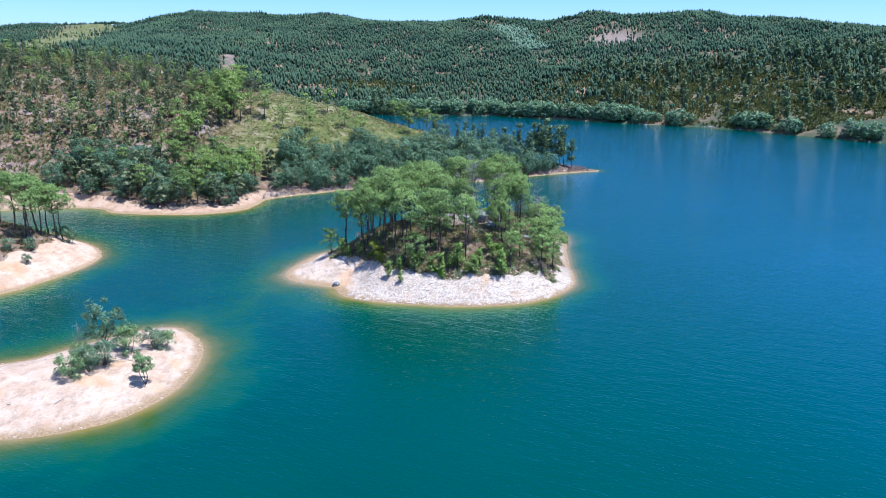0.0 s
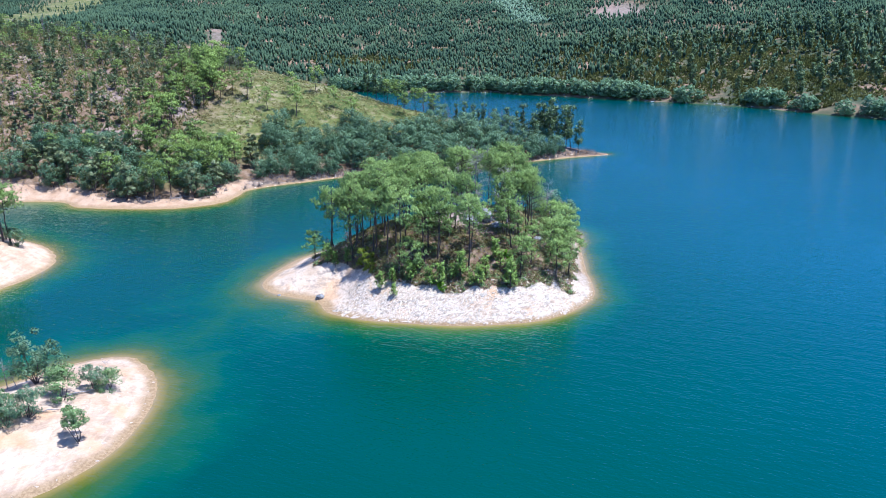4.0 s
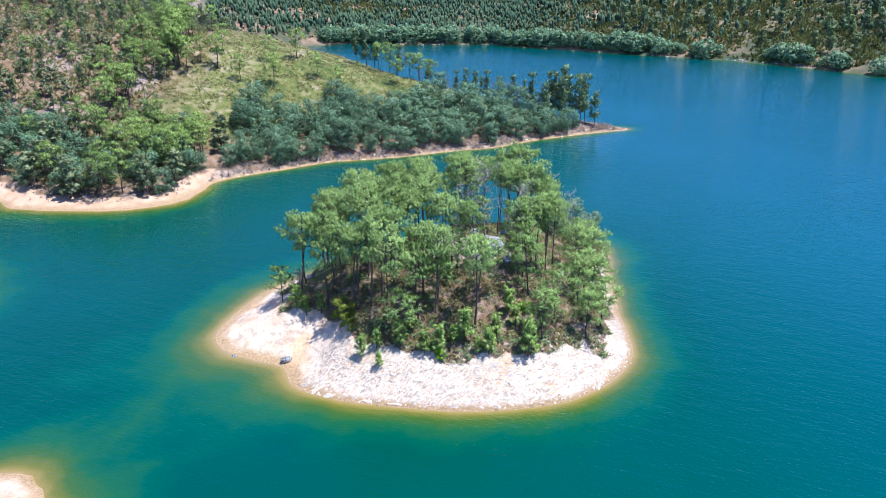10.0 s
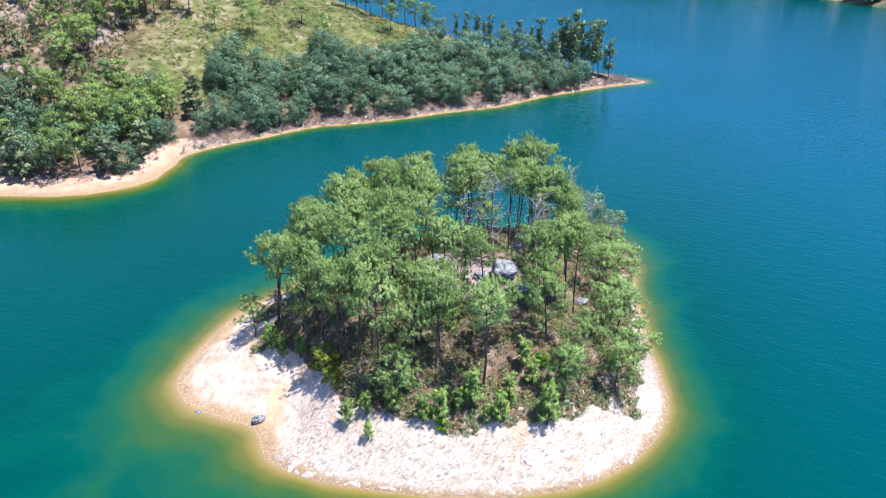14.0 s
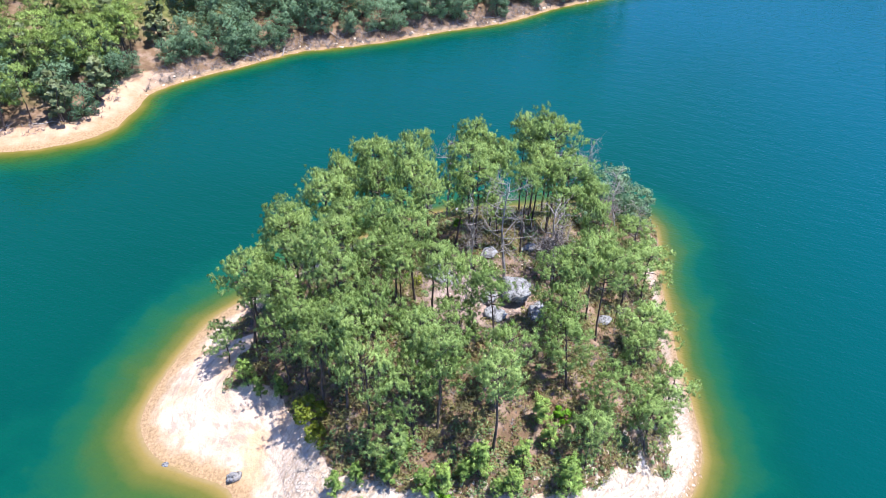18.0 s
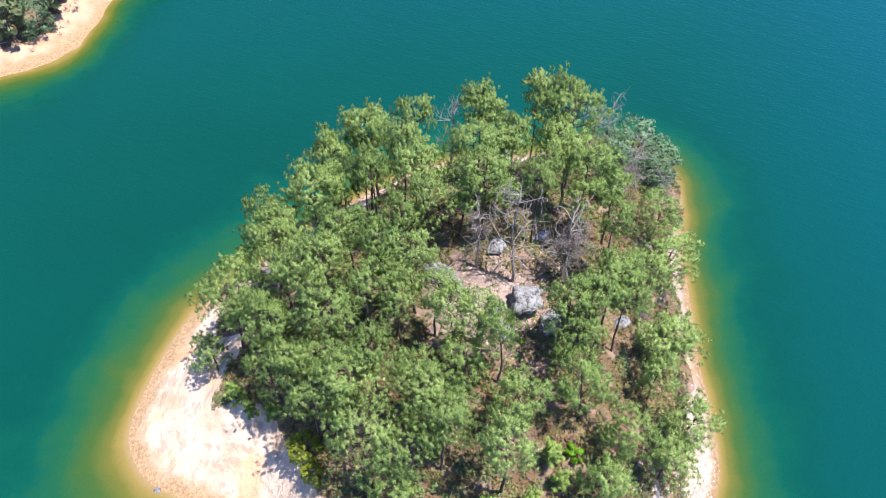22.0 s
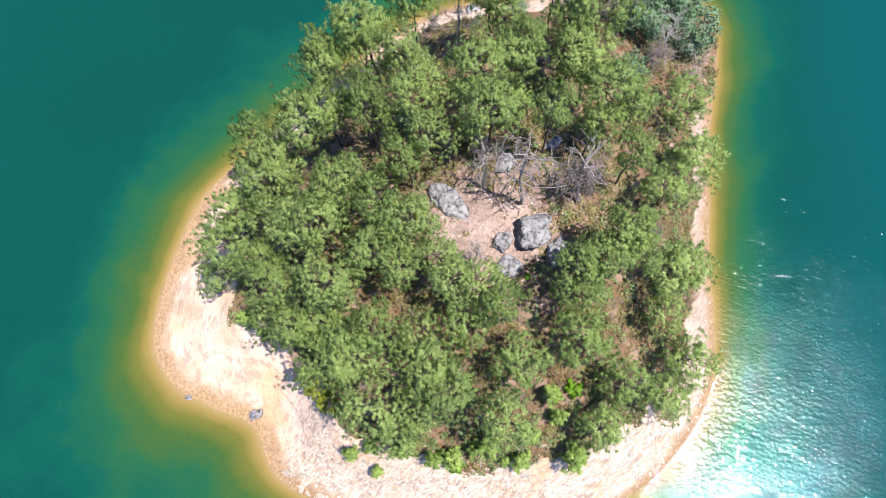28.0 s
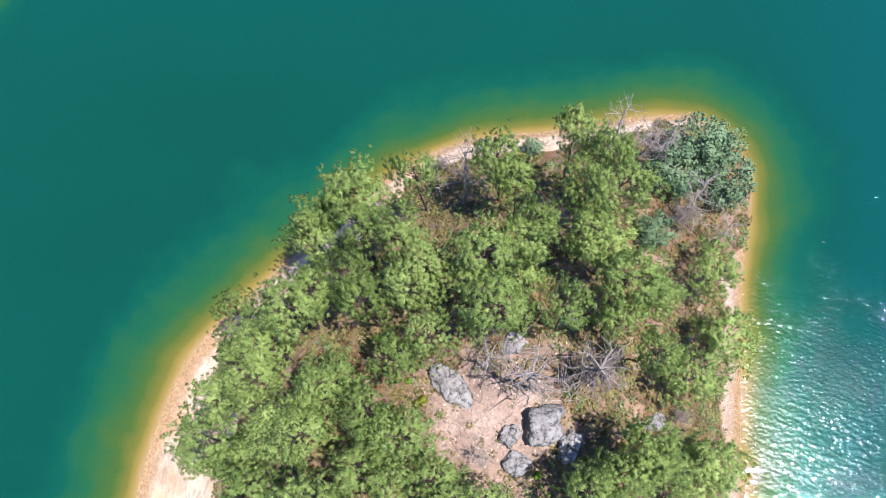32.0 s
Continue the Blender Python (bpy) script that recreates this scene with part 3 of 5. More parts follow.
def gum_meshes(seed, tall=9.0, wide=1.3, per=26, leaf=0.25):
    """A slim gum tree: a straight pole with hanging leaf clumps to near the foot."""
    r = np.random.RandomState(seed)
    axis = bent(r, (0, 0, -0.3), (r.normal() * 0.3, r.normal() * 0.3, tall * 0.96), 8, 0.15)
    wood, centres, outs = [tube(axis, 0.1 * np.linspace(1, 0.25, 8), 6)], [], []
    for i in range(30):
        h = r.uniform(0.25, 1.0)
        reach = wide * (1.1 - 0.55 * h) * r.uniform(0.3, 1.1)
        a = r.uniform(0, 6.28)
        foot = np.array([np.interp(h * tall, axis[:, 2], axis[:, k]) for k in range(3)])
        tip = foot + np.array([np.cos(a) * reach, np.sin(a) * reach, 0.25 * reach])
        wood.append(tube(bent(r, foot - (0, 0, 0.3), tip, 3, 0.05), 0.025 * np.linspace(1, 0.4, 3), 4))
        c = r.normal(size=(per, 3)) * np.array([0.34, 0.34, 0.4]) * wide * 0.55
        centres.append(tip + c)
        outs.append(unit(c) + 0.6 * np.array([np.cos(a), np.sin(a), 0.5]))
    return joined(wood), leaves(r, np.concatenate(centres), leaf, np.concatenate(outs))


def dead_meshes(seed, tall=6.0, wide=1.8, arms=16, twigs=7):
    """A dead, bleached tree with all its twigs."""
    r = np.random.RandomState(seed)
    axis = bent(r, (0, 0, -0.3), (r.normal() * 0.4, r.normal() * 0.4, tall), 8, 0.2)
    wood = [tube(axis, 0.10 * np.linspace(1, 0.15, 8), 6)]
    for i in range(arms):
        h = r.uniform(0.3, 0.98)
        foot = np.array([np.interp(h * tall, axis[:, 2], axis[:, k]) for k in range(3)])
        a, reach = i * 2.4 + r.normal() * 0.4, wide * r.uniform(0.5, 1.15) * (1.2 - 0.6 * h)
        tip = foot + np.array([np.cos(a) * reach, np.sin(a) * reach, reach * r.uniform(0.1, 0.7)])
        limb = bent(r, foot, tip, 5, 0.16 * reach)
        wood.append(tube(limb, 0.034 * np.linspace(1, 0.3, 5), 4))
        for j in range(twigs):
            s = limb[0] + (limb[-1] - limb[0]) * r.uniform(0.3, 1)
            wood.append(tube(bent(r, s, s + r.normal(size=3) * 0.3 * reach + (0, 0, 0.2 * reach), 3, 0.05), 0.013 * np.linspace(1, 0.5, 3), 3))
    return joined(wood)


class Kind:
    """A few grown forms of one plant, to be set out again and again."""

    def __init__(self, name, forms, wood, leaf, crown="crown"):
        self.name, self.forms, self.made, self.crown = name, [], {}, crown
        for n, form in enumerate(forms):
            if isinstance(form[0], tuple):
                (v, f), (lv, lf, ln) = form
                self.forms.append((mesh(name + "_trunk", v, f, wood, True), mesh(name + "_crown", lv, lf, leaf, True, ln)))
            else:
                self.forms.append((mesh(name + "_wood", form[0], form[1], wood, True), None))

    def plant(self, x, y, z, r, label, category, size=1.0, group="", form=None):
        n = r.randint(len(self.forms)) if form is None else form % len(self.forms)
        wood, leaf = self.forms[n]
        turn = r.uniform(0, 6.283)
        if leaf is None:
            ob = tagged(new(self.name, wood), label, category, group)
            ob.matrix_basis = Matrix.Translation((x, y, z)) @ Matrix.Rotation(turn, 4, "Z") @ Matrix.Scale(size, 4)
            return ob
        ob = thing(self.name, (x, y, z), label, category, group, turn, size)
        part("trunk", wood, ob)
        part(self.crown, leaf, ob)
        return ob


# ---------------------------------------------------------------- the land and the lake
def steps_between(*stops):
    """Grid lines: (from, spacing) pairs, the last one an end."""
    out = []
    for (a, d), (b, _) in zip(stops, stops[1:]):
        n = max(1, round((b - a) / d))
        out += list(a + (b - a) * np.arange(n) / n)
    return np.array(out + [stops[-1][0]])


GX = steps_between((-2600, 300), (-900, 60), (-420, 16), (-150, 4), (-90, 1.5), (-27, 0.42), (24, 1.5), (60, 4), (180, 9), (420, 24), (900, 300), (2600, 0))
GY = steps_between((-2600, 400), (-500, 80), (-60, 10), (20, 1.5), (66, 0.42), (118, 1.5), (215, 4), (420, 9), (900, 40), (1300, 300), (2600, 0))
X, Y = np.meshgrid(GX, GY, indexing="xy")
Z, S_ISLAND, S_MAIN, S_LEFT, S_ISLET, S_FAR = lie(X, Y)


def sample(grid, x, y):
    """A value of the grid between its lines."""
    i, j = int(np.searchsorted(GX, x)) - 1, int(np.searchsorted(GY, y)) - 1
    u, v = (x - GX[i]) / (GX[i + 1] - GX[i]), (y - GY[j]) / (GY[j + 1] - GY[j])
    return float((grid[j, i] * (1 - u) + grid[j, i + 1] * u) * (1 - v) + (grid[j + 1, i] * (1 - u) + grid[j + 1, i + 1] * u) * v)


def height(x, y):
    return sample(Z, x, y)


def grown(x, y, si, sm, sl, st, sf):
    """Where plants cover the ground: 0 on the drawn-down shore, 1 inland."""
    side = gate((x + 9 + 0.45 * (y - 80)) / 1.6) * (y < 91)
    back = gate((96 - y) / 3)
    right = gate((13 - x) / 1.2)
    rim = 4.2 + 2.6 * side - 2.4 * back - 2.0 * right + (0.8 + 0.9 * right) * wave(x, y, 9, 11) + 0.4 * wave(x, y, 3, 12)
    c = np.clip((si - rim) / 0.8 + 0.5, 0, 1)
    rim = 0.9 + 3.4 * gate((x + 40) / 1.5) + 0.8 * wave(x, y, 8, 13)
    c = np.maximum(c, np.clip((sm - rim) / 1.2 + 0.5, 0, 1))
    c = np.maximum(c, np.clip((sl - 6.5 - wave(x, y, 8, 14)) / 1.0 + 0.5, 0, 1))
    return np.maximum(c, np.clip((sf + 9) / 2, 0, 1))


COVER = grown(X, Y, S_ISLAND, S_MAIN, S_LEFT, S_ISLET, S_FAR)


def grid_mesh(name, z, keep, material, layers):
    ny, nx = X.shape
    index = np.arange(nx * ny).reshape(ny, nx)
    quads = np.stack([index[:-1, :-1], index[:-1, 1:], index[1:, 1:], index[1:, :-1]], -1)[keep]
    used, back = np.unique(quads, return_inverse=True)
    v = np.stack([X.ravel()[used], Y.ravel()[used], z.ravel()[used]], -1)
    me = mesh(name, v, back.reshape(-1, 4), material, True)
    for key, values in layers.items():
        me.attributes.new(key, "FLOAT", "POINT").data.foreach_set("value", values.ravel()[used].astype(np.float32))
    return me


def bump_at(x, y, cx, cy, rx, ry):
    return np.exp(-(((x - cx) / rx) ** 2 + ((y - cy) / ry) ** 2) ** 2)


everywhere = np.ones((len(GY) - 1, len(GX) - 1), bool)
clearing = np.exp(-(((X - 1.2) / 5.2) ** 2 + ((Y - 90.5) / 5.0) ** 2) ** 1.5) * (S_ISLAND > 0)
clearing = clearing + (S_FAR > 4) * (0.7 * bump_at(X, Y, -126 - 0.29 * (Y - 397), Y, 4.5, 1) * (Y < 470) + 0.8 * bump_at(X, Y, 115, 560, 26, 50))
terraces = (S_MAIN > 9) * (X < -60) * (wave(X, Y, 24, 53) > 0.3) * 0.55 + 1.0 * bump_at(X, Y, -63, 168, 3.5, 5) * (S_MAIN > 5)
clearing = np.clip(clearing + terraces, 0, 1)
meadow = np.clip((S_MAIN - 8) / 6, 0, 1) * np.clip((X + 62 - 0.1 * (Y - 160)) / 10, 0, 1)
ground = new("ground", grid_mesh("ground", Z, everywhere, GROUND, {
    "cover": COVER, "clearing": clearing, "meadow": np.clip(meadow * (1 - terraces) + bump_at(X, Y, -318 - 0.33 * (Y - 560), Y, 55, 1) * (Y < 880), 0, 1), "far": np.clip((S_FAR + 14) / 4, 0, 1) * (1 - np.clip(clearing + bump_at(X, Y, -318 - 0.33 * (Y - 560), Y, 55, 1) * (Y < 880), 0, 1)),
    "orange": 0.75 * np.clip(S_MAIN + 8, 0, 1) * np.clip((-38 - X) / 4, 0, 1) + 0.5 * np.clip(S_LEFT + 6, 0, 1) + 0.35 * np.clip(S_ISLET + 6, 0, 1),
    "rocky": np.clip((S_ISLAND + 2) / 2, 0, 1) * np.clip((X + 0.3 * (82 - Y) + 12.5) / 3, 0, 1) + np.clip(S_ISLAND, 0, 1) * np.clip((Y - 96) / 4, 0, 1) * (X < -9) + 0.35 * (S_ISLET > 0),
    "tan": np.maximum(np.clip(S_MAIN + 6, 0, 1) * np.clip((X + 44) / 5, 0.2, 1), np.clip(S_FAR + 10, 0, 1))
    + 0.55 * (S_ISLAND > -6) * np.clip((X - 13) / 4, 0, 1) * np.clip((Y - 80) / 6, 0, 1)}))
tagged(ground, "pale bare shores, brown heath soil and olive grass hills", "ground", kind="structure")
corner_low = np.minimum(np.minimum(Z[:-1, :-1], Z[1:, :-1]), np.minimum(Z[:-1, 1:], Z[1:, 1:]))
lake = new("water", grid_mesh("water", np.zeros_like(Z), corner_low < 0.05, WATER, {"depth": np.maximum(-Z, 0)}))
tagged(lake, "teal rippled reservoir water, amber in the shallows", "water", kind="structure")

# ---------------------------------------------------------------- pines on the island
TALL = Kind("pine_tree", [pine_meshes(40 + k, 8.5, 1.75 + 0.14 * (k % 4), 0.55 + 0.05 * (k % 3)) for k in range(10)], BARK, PINE)
LOWER = Kind("pine_tree", [pine_meshes(60 + k, 5.5, 1.6, 0.33, 16, 19, 30, 0.155, 0.055) for k in range(4)], BARK, PINE)
YOUNGS = Kind("young_pine", [young_pine_meshes(80 + k) for k in range(4)], BARK, YOUNG)
BACK_PINES = [(-7.0, 102.6, 10.6, 2.2), (-3.6, 105.2, 10.5, 0.7), (2.0, 105.0, 10.0, 1.7), (-9.6, 101.4, 10.6, 1.6), (-10.0, 97.0, 10.2, 2.0), (-6.6, 97.0, 9.4, 1.6), (-4.4, 100.2, 9.6, 1.5), (-3.0, 97.9, 8.7, 1.7), (0.7, 96.5, 8.5, 2.0), (2.0, 100.0, 9.0, 1.9), (3.8, 101.6, 8.6, 1.2), (3.5, 98.9, 3.8, 1.2), (8.1, 96.2, 7.6, 1.3), (6.1, 107.6, 10.6, 1.3), (7.4, 102.9, 9.5, 2.0), (8.1, 105.6, 10.2, 1.4), (8.3, 99.0, 9.0, 2.1), (6.5, 100.7, 8.0, 1.2), (11.0, 97.8, 8.8, 1.4), (10.5, 94.5, 8.5, 1.2), (-0.7, 85.8, 7.5, 1.1), (0.6, 85.4, 7.0, 1.0), (2.3, 84.2, 7.6, 1.3), (-2.4, 94.9, 8.0, 1.1), (5.2, 96.0, 8.5, 1.0), (15.6, 100.2, 5, 1.5), (16.0, 96.1, 6, 1.8), (13.4, 93.4, 6, 1.5)]
WEST_PINES = [(-3.9, 93.5, 7.5, 1.3), (-7.4, 92.1, 8.0, 1.5), (-14.9, 96.3, 8.8, 1.3), (-13.8, 94.2, 8.8, 1.9), (-16.6, 89.9, 8.8, 2.1), (-13.0, 91.0, 8.7, 1.6), (-13.3, 86.9, 8.4, 1.8), (-9.7, 89.3, 8.5, 1.8), (-8.5, 91.4, 8.2, 1.4), (-5.1, 89.8, 8.5, 1.6), (-6.1, 87.6, 8.0, 1.5), (-3.2, 89.2, 8.0, 1.4), (-1.9, 87.4, 7.0, 1.3), (-4.1, 86.4, 7.5, 1.3), (-18.5, 87.8, 4, 1.2), (-8.6, 84.5, 8.9, 2.0), (-11.4, 83.7, 8.6, 1.6), (-6.0, 82.3, 8.2, 1.7), (-8.4, 81.1, 9.4, 1.8), (-2.9, 81.8, 7.7, 1.6), (-0.1, 83.4, 5.5, 1.4), (-1.2, 80.2, 6, 1.4), (2.5, 81.2, 6, 1.5)]
EAST_PINES = [(8.8, 88.5, 8.8, 1.5), (7.4, 86.9, 8.4, 1.7), (10.0, 89.8, 9.1, 1.2), (10.5, 88.0, 9.0, 1.2), (7.2, 85.5, 6, 1.2), (14.7, 88.1, 5.5, 1.6), (12.7, 84.8, 5, 1.1), (14.6, 82.4, 5.5, 1.5), (7.6, 82.3, 6, 1.6), (-5.9, 77.6, 9.6, 1.5), (-2.1, 78.7, 8.6, 1.6), (2.3, 77.8, 9.0, 1.5), (8.4, 77.4, 5.0, 1.4), (9.8, 80.2, 5, 1.4), (12.8, 79.6, 5, 1.4), (-4.4, 76.9, 4.5, 1.4), (13.8, 88.2, 5.5, 1.6)]
SMALL_PINES = [(-7.9, 75.7, 2.2), (-6.5, 76.1, 2.0), (-4.4, 76.1, 2.6), (-3.5, 77.6, 2.2), (-2.2, 75.4, 2.4), (-0.9, 75.4, 2.8), (0.4, 76.0, 2.0), (1.4, 76.3, 3.2), (3.5, 75.3, 2.6), (5.4, 79.5, 2.6), (6.0, 78.2, 2.2), (7.0, 75.6, 3.6), (-6.2, 74.5, 1.6), (-12.8, 83.4, 2.2), (-15.5, 84.8, 2.6), (-14.4, 83.8, 2.0), (2.5, 75.3, 1.6), (4.2, 77.1, 2.2)]
r = np.random.RandomState(5)
for x, y, tall, wide in BACK_PINES + WEST_PINES + EAST_PINES:
    x += 0.8 if x < -12 else 0.0
    spots = [(x, y, tall, wide)]
    if wide > 1.55 and tall > 6.2:  # two stems share a wide crown
        a, s = r.uniform(0, 6.283), 0.5 * wide
        spots = [(x + s * math.cos(a), y + s * math.sin(a), tall, wide * 0.86), (x - s * math.cos(a), y - s * math.sin(a), tall * r.uniform(0.8, 0.98), wide * 0.8)]
    for x, y, tall, wide in spots:
        z = height(x, y)
        if tall > 6.2:
            ob = TALL.plant(x, y, z, r, "tall maritime pine, bare trunk and rounded crown, on the island", "tree", tall / 8.5, "island pines")
            k = np.clip(wide / 2.0, 0.6, 1.12) / (tall / 8.5)
        else:
            ob = LOWER.plant(x, y, z, r, "low maritime pine with a spreading crown on the island", "tree", tall / 5.5, "island pines")
            k = np.clip(wide / 1.6, 0.65, 1.2) / (tall / 5.5)
        ob.matrix_basis = ob.matrix_basis @ Matrix.Diagonal((k, k, 1, 1))
for x, y, tall in SMALL_PINES:
    YOUNGS.plant(x, y, height(x, y), r, "bright green young pine at the edge of the heath", "tree", tall / 2.6, "young pines")

# ---------------------------------------------------------------- stones, dead wood and heath on the island
def rock_mesh(name, seed, size, material, rough=0.5):
    """A weathered boulder: a lumpy stone with flattened faces."""
    r = np.random.RandomState(seed)
    bm = bmesh.new()
    bmesh.ops.create_icosphere(bm, subdivisions=4, radius=1)
    off = Vector(r.uniform(-50, 50, 3))
    planes = [(Vector(r.normal(size=3)).normalized(), r.uniform(0.66, 0.95)) for _ in range(9)]
    for v in bm.verts:
        p = v.co.copy()
        p *= 1 + rough * noise.noise(p * 1.3 + off) + 0.4 * rough * noise.noise(p * 3.4 + off) + 0.35 * rough * noise.noise(p * 7 + off) + 0.15 * rough * noise.noise(p * 17 + off)
        for n, d in planes:
            over = p.dot(n) - d
            if over > 0:
                p -= n * over * 0.85
        v.co = Vector((p.x * size[0], p.y * size[1], p.z * size[2]))
    for f in bm.faces:
        f.smooth = True
    me = bpy.data.meshes.new(name)
    bm.to_mesh(me)
    bm.free()
    me.materials.append(material)
    return me


def rock(name, seed, x, y, size, turn, label, sunk=0.35, material=None):
    ob = tagged(new(name, rock_mesh(name, seed, size, material or STONE)), label, "rock")
    ob.matrix_basis = pose(x, y, height(x, y) + size[2] * (1 - 2 * sunk), 0, 0, turn)
    return ob


rock("boulder", 1, 4.25, 90.25, (1.28, 1.22, 1.15), 20, "big grey lichened granite boulder in the island clearing", 0.15)
rock("boulder", 2, 6.0, 88.9, (1.0, 0.65, 0.45), 70, "low dark granite rock at the boulder's foot", 0.25)
rock("boulder", 3, 2.4, 89.5, (0.72, 0.55, 0.5), 60, "grey rounded granite rock in the island clearing", 0.3)
rock("boulder", 4, 2.7, 87.9, (0.85, 0.75, 0.55), 10, "dark grey granite rock in the island clearing", 0.3)
rock("boulder", 5, 2.5, 95.1, (0.85, 0.65, 0.45), 35, "grey granite rock among dry branches", 0.3)
rock("rock_slab", 6, -1.2, 92.4, (1.8, 0.95, 0.5), -42, "long pale granite slab lying in the clearing", 0.42)
rock("boulder", 7, 5.9, 96.8, (0.8, 0.4, 0.35), 40, "small pale granite rock beside dry heath", 0.3)
rock("boulder", 8, 11.6, 90.6, (0.8, 0.5, 0.35), 15, "pale rock at the edge of the island heath", 0.3)
rock("boulder", 9, -15.4, 78.3, (0.5, 0.38, 0.36), 30, "lone dark rock on the sandy beach", 0.2)
rock("boulder", 10, 0.2, 111.4, (0.6, 0.45, 0.3), 30, "dark rock by the island's back shore", 0.3)
rock("boulder", 11, -8.6, 103.2, (0.45, 0.35, 0.22), 80, "pale rock below the back pines", 0.3)
rock("boulder", 12, -20.6, 79.5, (0.28, 0.2, 0.12), 0, "small dark rock at the waterline", 0.3)
rock("boulder", 13, -10.9, 100.5, (0.4, 0.3, 0.2), 40, "pale rock below the back pines", 0.3)

BARE = Kind("dead_tree", [dead_meshes(120 + k, 6.2, 1.7, 18, 8) for k in range(3)], GREYWOOD, None)
BUSHY_DEAD = Kind("dead_tree", [dead_meshes(130 + k, 4.0, 1.5, 34, 12) for k in range(2)], TWIGS, None)
for x, y, size in ((3.6, 92.3, 1.45), (7.6, 92.6, 1.3), (1.0, 93.4, 1.0), (-0.9, 105.2, 1.25), (10.8, 109.4, 1.1), (15.2, 105.6, 1.0), (12.6, 108.5, 1.1), (9.6, 110.2, 0.95), (16.6, 103.4, 0.8), (0.3, 88.2, 0.62)):
    BARE.plant(x, y, height(x, y), r, "dead bleached tree with bare branching twigs", "dead tree", size)
for x, y, size in ((7.2, 93.6, 1.3), (1.2, 95.6, 0.7), (-13.6, 97.8, 0.5), (14.0, 104.3, 0.9), (-17.0, 93.0, 0.5), (-2.6, 109.0, 0.5), (13.2, 90.9, 0.5), (-15.0, 99.2, 0.5)):
    BUSHY_DEAD.plant(x, y, height(x, y), r, "dead grey bush with a dense tangle of twigs", "dead bush", size)

WATTLES = Kind("wattle_tree", [bushy_meshes(140 + k, 5.5, 2.5, 6, 50, 52, 0.165) for k in range(5)], BARK, WATTLE)
for x, y, size in ((15.2, 109.6, 0.8), (17.2, 107.2, 0.75), (13.2, 107.2, 0.7), (17.6, 110.2, 0.6), (11.8, 103.0, 0.5), (4.0, 110.6, 0.32), (-4.4, 98.8, 0.3), (-11.4, 101.4, 0.35)):
    WATTLES.plant(x, y, height(x, y) - 0.2, r, "blue-green wattle with a dense rounded crown on the island", "tree", size, "wattles")
SHRUBS = Kind("yellow_shrub", [bushy_meshes(150 + k, 2.4, 1.2, 4, 18, 50, 0.12) for k in range(2)], BARK, GORSE, "leaves")
for x, y, size in ((-10.2, 80.4, 1.1), (-9.6, 79.0, 0.7), (-3.2, 91.4, 0.35)):
    SHRUBS.plant(x, y, height(x, y), r, "yellow-green leafy shrub among the pines", "shrub", size)
FERNS = Kind("green_shrub", [bushy_meshes(155 + k, 1.0, 0.6, 3, 14, 50, 0.09) for k in range(2)], BARK, FERN, "leaves")
for x, y, size in ((7.0, 80.0, 1.0), (-0.8, 75.0, 0.9), (-1.9, 75.6, 0.8), (4.0, 87.2, 0.4), (-6.2, 95.4, 0.5), (0.0, 101.5, 0.8), (-4.0, 92.6, 0.4), (6.6, 101.6, 0.7)):
    FERNS.plant(x, y, height(x, y), r, "small bright green leafy shrub on the heath", "shrub", size)


def stuff(name, v, f, *rest):
    """Uncountable small things in one mesh: corners, faces, their normals if any, then material, label and category."""
    normals, (material, label, category) = (rest[0] if len(rest) > 3 else None), rest[-3:]
    return tagged(new(name, mesh(name, v, f, material, False, normals)), label, category, kind="stuff")


def spread_over(r, n, box, want):
    """Random places in a box, kept with the chance that want() gives."""
    x, y = r.uniform(box[0], box[1], n), r.uniform(box[2], box[3], n)
    z, si, sm, sl, st, sf = lie(x, y)
    c = grown(x, y, si, sm, sl, st, sf)
    keep = r.rand(n) < want(x, y, z, si, sm, sl, st, sf, c)
    return np.stack([x, y, z], -1)[keep]


def upward(r, n, lean=0.3):
    w = r.normal(size=(n, 3)) * lean + (0, 0, 1)
    return w / np.linalg.norm(w, axis=1)[:, None]


BOX = (-24, 21, 70, 115)
open_ground = lambda x, y: 1 - 0.985 * np.exp(-(((x - 1.5) / 5.0) ** 2 + ((y - 90.5) / 4.6) ** 2) ** 2)
heath = lambda x, y, z, si, sm, sl, st, sf, c: (si > 0) * (c > 0.55) * open_ground(x, y)
r = np.random.RandomState(21)
p = spread_over(r, 24000, BOX, lambda *a: heath(*a) * (0.35 + 0.65 * (wave(a[0], a[1], 5, 31) > -0.1)))
stuff("heath_shrubs", *domes(r, p, 22, 0.31, 0.09), HEATH, "low olive and brown heath covering the island soil", "heath")
p = spread_over(r, 9000, BOX, lambda *a: heath(*a) * np.clip(0.08 + 0.7 * (wave(a[0], a[1], 4.5, 34) > 0.2), 0, 1))
stuff("rusty_heath", *domes(r, p, 20, 0.22, 0.075), RUST, "rust-brown dry heath and fallen needles under the pines", "heath")
p = spread_over(r, 11000, BOX, lambda *a: heath(*a) * np.clip(0.06 + 0.5 * (wave(a[0], a[1], 4, 32) > 0.35) + 0.55 * (a[1] < 80) * (a[3] < 7.5), 0, 1))
stuff("green_undergrowth", *domes(r, p, 30, 0.34, 0.09, 0.9), OAK, "fresh green low undergrowth between the pines", "undergrowth")
p = spread_over(r, 11000, BOX, lambda *a: heath(*a) * (0.2 + 0.8 * (wave(a[0], a[1], 6, 33) > 0.1)))
